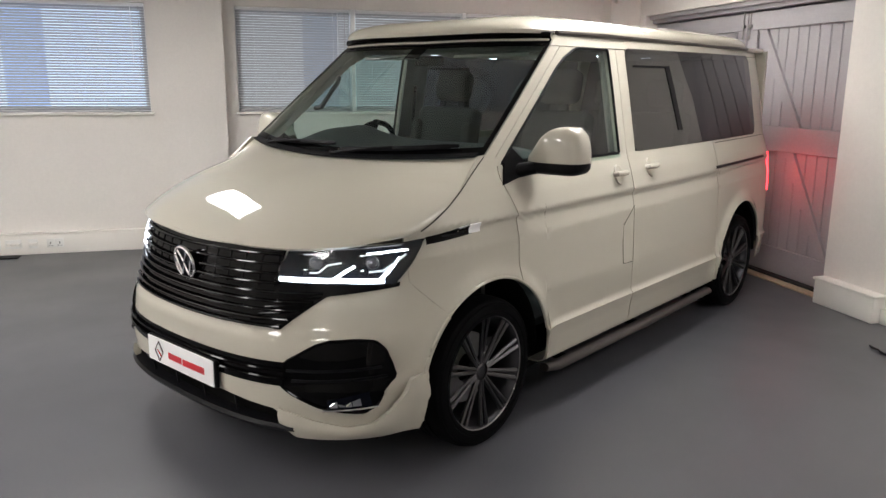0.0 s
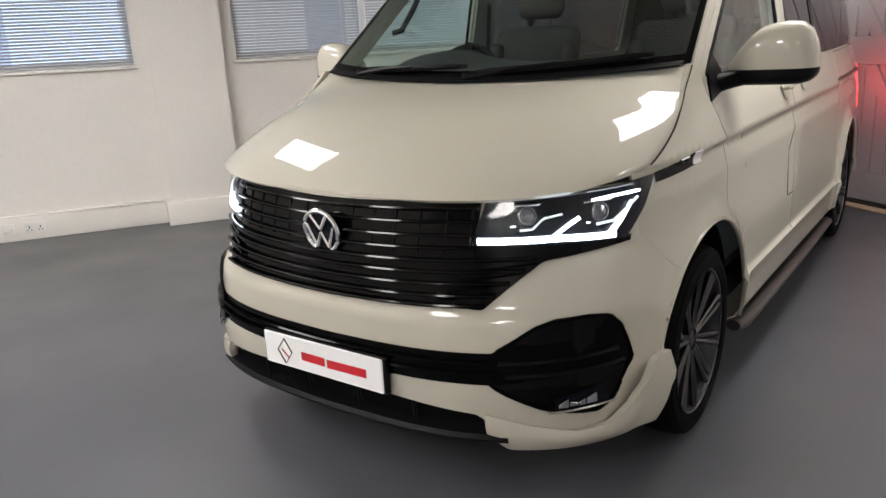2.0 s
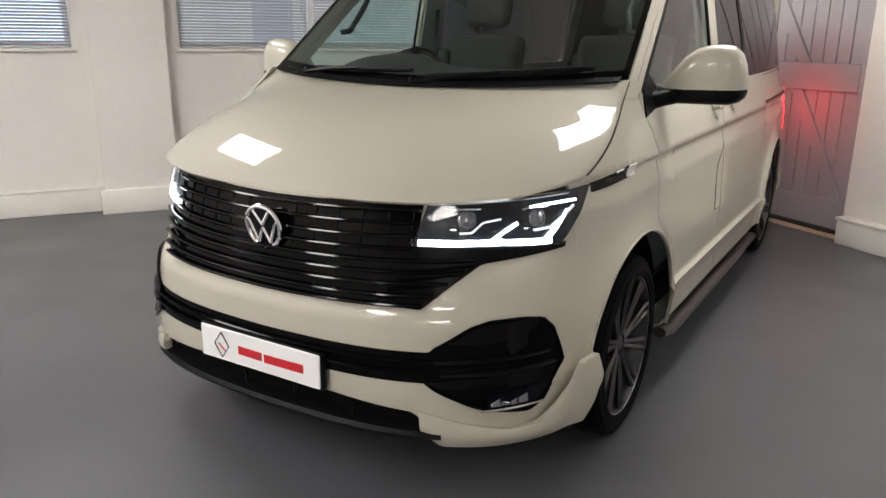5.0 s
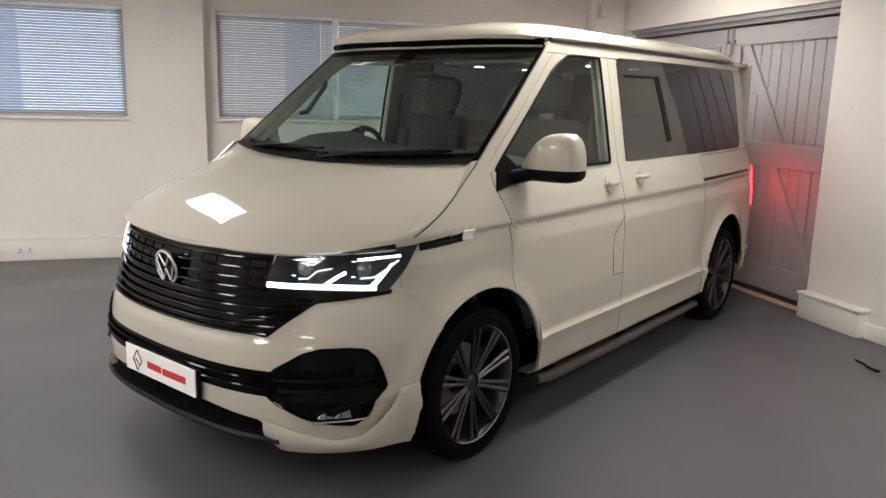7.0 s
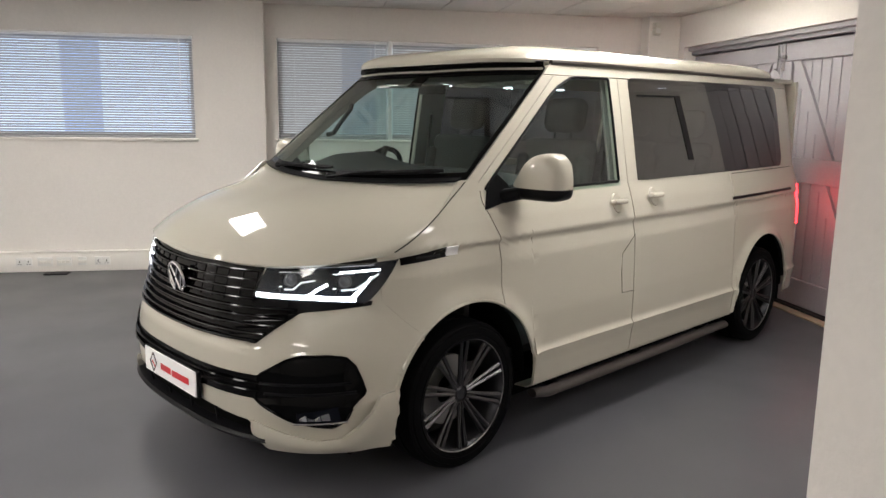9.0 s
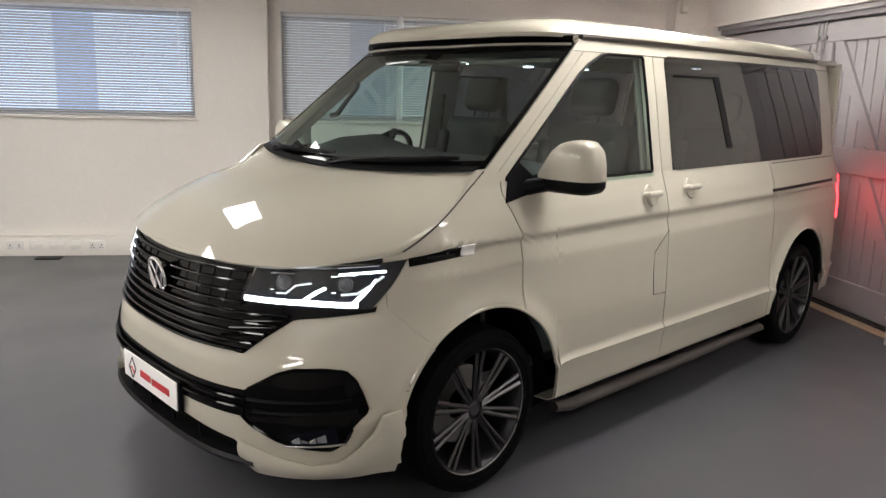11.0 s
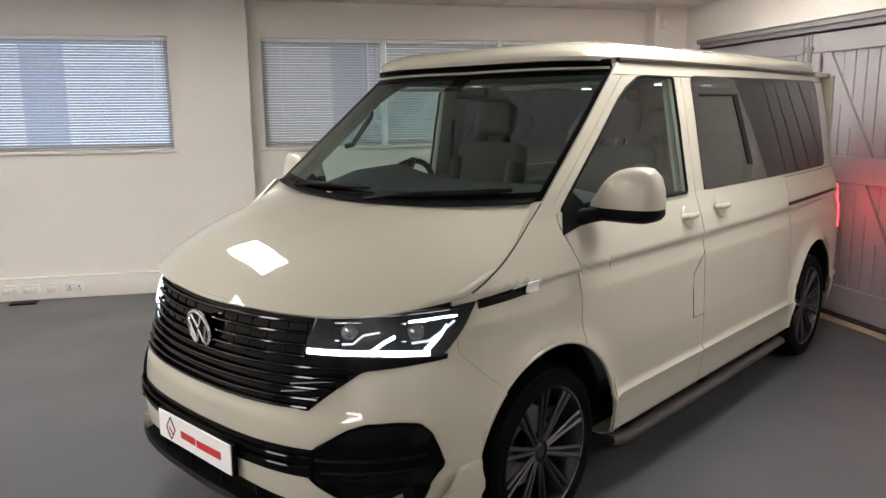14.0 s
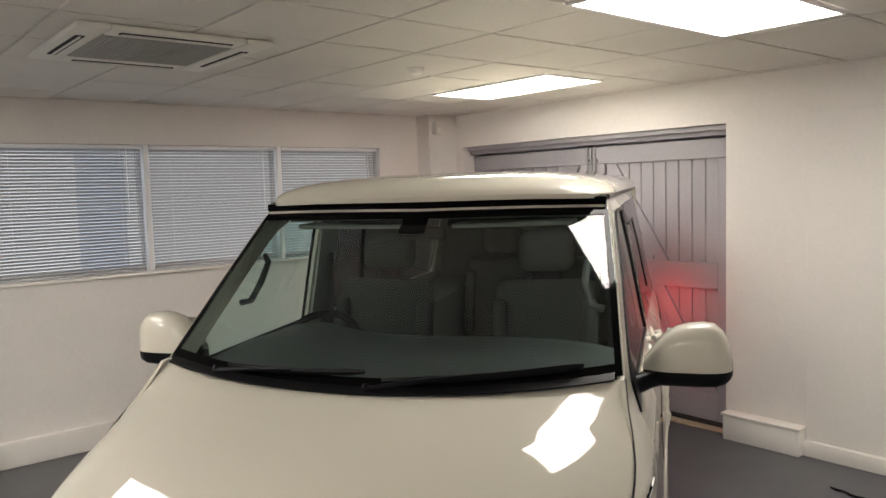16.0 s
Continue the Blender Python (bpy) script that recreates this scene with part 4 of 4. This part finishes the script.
# ------------------------------------------------------------------ the van's sides
for q in (1, -1):
    def trim_row(z0, z1, y0, y1, off, thick, n=10):
        return sheet([[skin(s_of_y(lerp(y0, y1, t), lerp(z0(t), z1(t), k)), lerp(z0(t), z1(t), k), off) for t in steps(n)] for k in steps(3)], thick=thick)

    tr = part("wing_trim", mir(trim_row(lambda t: lerp(1.002, 1.018, t), lambda t: lerp(1.034, 1.060, t), -0.374, -0.135, 0.005, 0.006), q), GLOSSBLACK, van, "gloss black wing trim")
    part("side_indicator", mir(trim_row(lambda t: 1.020, lambda t: 1.060, -0.150, -0.080, 0.007, 0.005, 5), q), PLATEW, tr, "clear side indicator")
    part("trim_bars", mir(trim_row(lambda t: 1.024, lambda t: 1.034, -0.30, -0.18, 0.0065, 0.002, 6), q), SATIN, tr)

    # door handles
    for name, y in (("front_door_handle", 1.150), ("sliding_door_handle", 1.525)):
        z = 1.152 if y < 1.3 else 1.162
        p = skin(1 + y, z)
        n = (skin(1 + y, z, 0.01) - p).normalized()
        up = Vector((0, 0, 1)) - n * n.z
        m = Matrix((( n.x, 0, up.normalized().x, p.x), (n.y, 1, up.normalized().y, p.y), (n.z, 0, up.normalized().z, p.z), (0, 0, 0, 1)))
        cup = lathe([(0.0, 0.0008), (0.022, 0.0012), (0.036, 0.0045), (0.041, 0.0050), (0.046, -0.001)], 28)
        cup.transform(m @ Matrix.Diagonal((1, 0.95, 1.25, 1)))
        hd = part(name, mir(cup, q), PAINT, van, "painted door handle in a round recess")
        g = tube([(0.006, -0.062, 0.004), (0.024, -0.052, 0.003), (0.028, 0.0, 0.0), (0.024, 0.052, 0.003), (0.006, 0.062, 0.004)], [0.013, 0.0155, 0.016, 0.0155, 0.013], 10)
        g.transform(m)
        part("grip", mir(g, q), PAINT, hd)

    # fuel flap line, slider track, lines
    line = [(1.305, 0.965), (1.262, 0.935), (1.180, 0.870), (1.176, 0.76), (1.185, 0.650), (1.296, 0.645)]
    part("flap_seam", mir(tube([skin(1 + y, z, 0.0) for y, z in line], 0.0022, 5), q), DARKGAP, van)
    part("slider_track", mir(sheet([[skin(1 + lerp(2.475, 3.52, t), z, o) for t in steps(12)] for z, o in ((1.074, 0.001), (1.077, 0.004), (1.090, 0.004), (1.093, 0.001))], thick=0.002), q), SATIN, van, "dark sliding door track")
    part("quarter_seam", mir(tube([skin(1 + y, 1.243, 0.0) for y in span(2.54, 3.60, 8)], 0.0025, 5), q), DARKGAP, van)
    part("tail_light", mir(sheet([[skin(1 + y, z, 0.006) for y in span(3.69, 3.855, 10)] for z in span(0.80, 1.10, 6)], thick=0.02), q), TAIL, van, "lit red tail light")
    sb = part("side_bar", mir(tube([(0.895, 0.47, 0.235), (0.905, 0.56, 0.222), (0.908, 1.5, 0.222), (0.900, 2.48, 0.225)], [0.030, 0.036, 0.036, 0.034], 14, flat=0.75), q), STEP, van, "dark satin side bar")
    for y in (0.7, 1.5, 2.3):
        part("bracket", mir(box(0.70, 0.885, y - 0.02, y + 0.02, 0.205, 0.235, 0.004, 1), q), SATIN, sb)
    part("sill", mir(sheet([[(x, y, z) for y in span(0.45, 2.55, 12)] for x, z in ((0.905, 0.302), (0.900, 0.285), (0.87, 0.27), (0.80, 0.265))], thick=0.006), q), PAINT, van)

    # door mirror
    rows, low = [], []
    for t in [0.0, 0.02, 0.06, 0.14, 0.25, 0.38, 0.52, 0.66, 0.80, 0.90, 0.96, 0.99, 1.0]:
        x = lerp(0.872, 1.163, t)
        end = (1 - max((t - 0.72) / 0.28, 0) ** 2.6) ** 0.5 if t < 1 else 0.02
        hi = table([(0, 0.030), (0.14, 0.085), (0.25, 0.122), (0.40, 0.152), (0.60, 0.163), (1.0, 0.158)], t) * max(end, 0.03)
        dp = table([(0, 0.035), (0.25, 0.070), (0.6, 0.080), (1, 0.075)], t) * max(end, 0.03)
        line, under = [], []
        for i in range(24):
            a = math.pi * i / 23
            line.append((x, 0.350 - dp * math.copysign(abs(math.cos(a)) ** 0.6, math.cos(a)), 1.292 + hi * math.sin(a) ** 0.6))
            under.append((x, 0.350 - dp * math.copysign(abs(math.cos(a)) ** 0.6, math.cos(a)), 1.290 - 0.056 * max(end, 0.05) * math.sin(a) ** 0.5))
        rows.append(line)
        low.append(under)
    mr = part("door_mirror", mir(sheet(rows), q), PAINT, van, "painted door mirror on a black foot")
    part("mirror_base", mir(sheet(low), q), SATIN, mr)
    part("mirror_glass", mir(box(0.950, 1.095, 0.4245, 0.428, 1.288, 1.420, 0.0015, 1), q), CHROME, mr)
    part("mirror_arm", mir(tube([(0.835, 0.265, 1.245), (0.885, 0.30, 1.258), (0.955, 0.335, 1.270)], [0.036, 0.032, 0.028], 12), q), SATIN, mr)
    tri = [(0.13, 1.195), (0.30, 1.225), (0.31, 1.30), (0.235, 1.36), (0.175, 1.30)]
    bm = bmesh.new()
    fr = [bm.verts.new(skin(1 + y, z, 0.006)) for y, z in tri]
    bk = [bm.verts.new(skin(1 + y, z, -0.01)) for y, z in tri]
    bm.faces.new(fr)
    for i in range(len(tri)):
        bm.faces.new((fr[i], bk[i], bk[(i + 1) % len(tri)], fr[(i + 1) % len(tri)]))
    part("mirror_sail", mir(bm, q), SATIN, mr, "black triangular mirror panel")

    # awning rail and roof seal
    part("awning_rail", mir(tube([(0.730, 0.74, 1.893), (0.738, 1.2, 1.895), (0.733, 2.4, 1.890), (0.716, 3.38, 1.885)], 0.013, 8), q), AWNING, van, "dark awning rail along the roof")

# windscreen surround, wipers and scuttle
def frit(k0, k1, a0, a1):
    return sheet([[screen_at(lerp(a0, a1, t), k, 0.003) for t in steps(24)] for k in span(k0, k1, 6)], thick=0.002)


part("screen_border", frit(0.0, 0.06, -0.998, 0.998), GLOSSBLACK, van)
part("screen_border", frit(0.93, 1.0, -0.998, 0.998), GLOSSBLACK, van)
part("screen_border", frit(0.06, 0.93, 0.972, 0.998), GLOSSBLACK, van)
part("screen_border", frit(0.06, 0.93, -0.998, -0.972), GLOSSBLACK, van)
part("sensor_patch", frit(0.84, 0.93, -0.07, 0.07), GLOSSBLACK, van)
scuttle = []
for o, dz in ((0.0, 0.0), (0.018, -0.008), (0.040, -0.014)):
    scuttle.append([screen_at(a, 0.015) + Vector((0, -o, dz)) for a in span(-0.97, 0.97, 30)])
part("scuttle", sheet(scuttle, thick=0.006), SATIN, van, "black scuttle panel under the windscreen")


def wiper(a0, a1, k0, k1):
    pts = [screen_at(lerp(a0, a1, t), lerp(k0, k1, t), 0.018) for t in steps(10)]
    w = part("wiper", tube(pts, [0.006] + [0.008] * 9 + [0.005], 6, flat=1.6), SATIN, van, "black wiper")
    mid = screen_at(lerp(a0, a1, 0.5), lerp(k0, k1, 0.5), 0.028)
    root = screen_at(a0 - 0.06 if a1 > a0 else a0 + 0.06, 0.0, 0.012)
    part("wiper_arm", tube([root, (root + mid) / 2 + Vector((0, -0.01, 0.006)), mid], [0.011, 0.009, 0.006], 6), SATIN, w)
    part("wiper_nut", lathe([(0.0, 0.02), (0.012, 0.018), (0.014, 0.0)], 12), SATIN, w).matrix_local = Matrix.Translation(root) @ pose(0, 0, 0, 0, -60, 90)


wiper(-0.62, 0.02, 0.035, 0.075)
wiper(0.10, 0.86, 0.035, 0.060)

part("screen_header", tube([screen_at(a, 0.985, 0.006) for a in span(-0.985, 0.985, 30)], 0.006, 6), PAINT, van, "thin painted header strip over the windscreen")
# roof seal band between screen and lid
part("roof_seal", sheet([[screen_at(a, 1.0) + Vector((0, o, dz)) for a in span(-1.0, 1.0, 30)] for o, dz in ((-0.012, 0.002), (-0.022, 0.014), (-0.018, 0.034), (0.02, 0.042))], thick=0.004), GLOSSBLACK, van, "black seal under the roof lid")

# ------------------------------------------------------------------ the cabin
part("cabin_floor", box(-0.80, 0.80, 0.10, 3.75, 0.42, 0.46), DASH, van)
part("headliner", box(-0.66, 0.66, 0.75, 3.75, 1.815, 1.835), LINER, van, "grey roof lining")
part("bulkhead", box(-0.78, 0.78, 0.10, 0.13, 0.46, 1.16), DASH, van)
# Added closure sheet that keeps the tail lights' red out of the cabin.
part("rear_wall_lining", sheet([[(x * w, 3.56, z) for x in (-1, 0, 1)] for z, w in ((0.40, 0.84), (1.10, 0.845), (1.26, 0.79), (1.83, 0.68))], thick=0.01), DASH, van)
rows = []
for y, z, w in ((-0.08, 1.288, 0.68), (0.06, 1.305, 0.75), (0.30, 1.335, 0.78), (0.52, 1.345, 0.78), (0.66, 1.330, 0.78), (0.72, 1.28, 0.78), (0.73, 1.05, 0.78), (0.70, 0.75, 0.76)):
    rows.append([(x * w, y, z + (0.060 * math.exp(-((x * w + 0.44) / 0.20) ** 2) if 0.2 < y < 0.60 else 0.0) - 0.05 * abs(x) ** 5) for x in span(-1, 1, 30)])
part("dashboard", sheet(rows, thick=0.01), DASH, van, "dark grey dashboard")
sw = part("steering_wheel", tube([(0.185 * math.cos(a), 0, 0.185 * math.sin(a)) for a in [2 * math.pi * i / 32 for i in range(32)]], 0.016, 10, closed=True), SATIN, van, "black steering wheel")
sw.matrix_local = pose(-0.46, 0.60, 1.245, -28, 0, 0)
part("wheel_hub", box(-0.075, 0.075, -0.03, 0.03, -0.06, 0.06, 0.02, 3), SATIN, sw)
for a in (0, 180, 270):
    part("wheel_spoke", box(0.06, 0.175, -0.010, 0.010, -0.022, 0.022, 0.006, 2), SATIN, sw).matrix_local = pose(0, 0, 0, 0, a, 0)


def seat(x, y, w, z0=0.80):
    st = part("seat", box(-w, w, -0.05, 0.46, 0.0, 0.15, 0.05, 4), SEAT, van, "dark grey fabric seat")
    st.matrix_local = pose(x, y, z0)
    b = part("backrest", box(-w, w, -0.06, 0.06, 0.0, 0.60, 0.05, 4), SEAT, st)
    b.matrix_local = pose(0, 0.45, 0.10, -12, 0, 0)
    for q in (-1, 1):
        part("bolster", box(q * (w - 0.03) - 0.035, q * (w - 0.03) + 0.035, -0.10, 0.0, 0.06, 0.50, 0.03, 3), SEAT, st).matrix_local = pose(0, 0.45, 0.10, -12, 0, 0)
        part("headrest_post", tube([(q * 0.06, 0.0, 0.58), (q * 0.06, 0.0, 0.68)], 0.007, 8), SATIN, st).matrix_local = pose(0, 0.45, 0.10, -12, 0, 0)
    part("headrest", box(-0.135, 0.135, -0.058, 0.058, 0.640, 0.845, 0.057, 5), SEAT, st).matrix_local = pose(0, 0.45, 0.10, -12, 0, 0)
    return st


seat(-0.40, 0.72, 0.24)
seat(0.40, 0.72, 0.24)
seat(-0.14, 2.35, 0.24, 0.74)
seat(0.30, 2.35, 0.22, 0.74)
part("kitchen_unit", box(-0.78, -0.42, 1.75, 3.65, 0.46, 1.22, 0.01, 2), LINER, van, "grey camper cupboard unit")
for q in (1, -1):
    part("pillar_lining", mir(sheet([[(lerp(0.805, 0.715, k), y, lerp(1.27, 1.81, k)) for y in (1.20, 1.42)] for k in steps(4)], thick=0.012), q), LINER, van, "pale pillar lining")
    part("grab_handle", mir(tube([(0.735, 0.42, 1.49), (0.69, 0.43, 1.50), (0.665, 0.48, 1.58), (0.67, 0.55, 1.65), (0.70, 0.58, 1.675)], 0.014, 8), q), DASH, van, "grey pillar grab handle")
    part("belt", mir(tube([(0.705, 1.28, 1.62), (0.70, 1.24, 1.30), (0.70, 1.18, 0.9)], 0.014, 6, flat=0.2), q), SATIN, van)
    part("sun_visor", mir(box(0.10, 0.60, 0.70, 0.86, 1.785, 1.806, 0.008, 2), q), LINER, van)
part("rear_view_mirror", box(-0.10, 0.10, 0.60, 0.63, 1.745, 1.80, 0.014, 3), SATIN, van)
for x in (-0.42, 0.42):
    for y in (1.15, 1.75, 2.35):
        part("ceiling_spot", lathe([(0.0, 0.0), (0.022, 0.0), (0.030, 0.004), (0.032, 0.0)], 16), SPOT, van, "small lit ceiling spot").matrix_local = pose(x, y, 1.812, 0, 90, 0)



# ------------------------------------------------------------------ the body set on its wheels
def settle(p):
    """From the body's drafting lines to its place over the axles: a little forward rake, sides straightened."""
    x, y, z = p
    back = max(y, 0.0)
    wide = 1 + (0.0224 + 0.0169 * y - 0.0103 * back - 0.0072 * z) / 0.88
    return Vector((x * wide, 0.0205 + 0.9696 * y + 0.0267 * back + 0.0037 * z,
                   0.9834 * z - 0.0165 + 0.0086 * y + 0.0155 * abs(x) + (z - 1.55) * 0.0053 * back))


def settle_under(parent, m):
    for ob in parent.children:
        if ob.name.startswith("wheel") and not ob.name.startswith("wheel_arch"):
            continue
        here = m @ ob.matrix_basis
        inv = here.inverted()
        for v in ob.data.vertices:
            v.co = inv @ settle(here @ v.co)
        settle_under(ob, here)


settle_under(van, Matrix.Identity(4))

# ------------------------------------------------------------------ small thing on the floor
clip = thing("cable_end", "short black cable end lying on the grey floor", "cable", pose(2.0, 2.615, 0, 0, 0, -40))
part("lead", tube([(-0.09, 0.012, 0.007), (-0.05, 0.0, 0.007), (0.0, 0.004, 0.010), (0.04, -0.012, 0.007), (0.10, -0.006, 0.007)], [0.006, 0.008, 0.006, 0.009, 0.006], 8), SATIN, clip)
part("plug", box(0.09, 0.13, -0.017, 0.005, 0.0, 0.016, 0.004, 2), SATIN, clip)
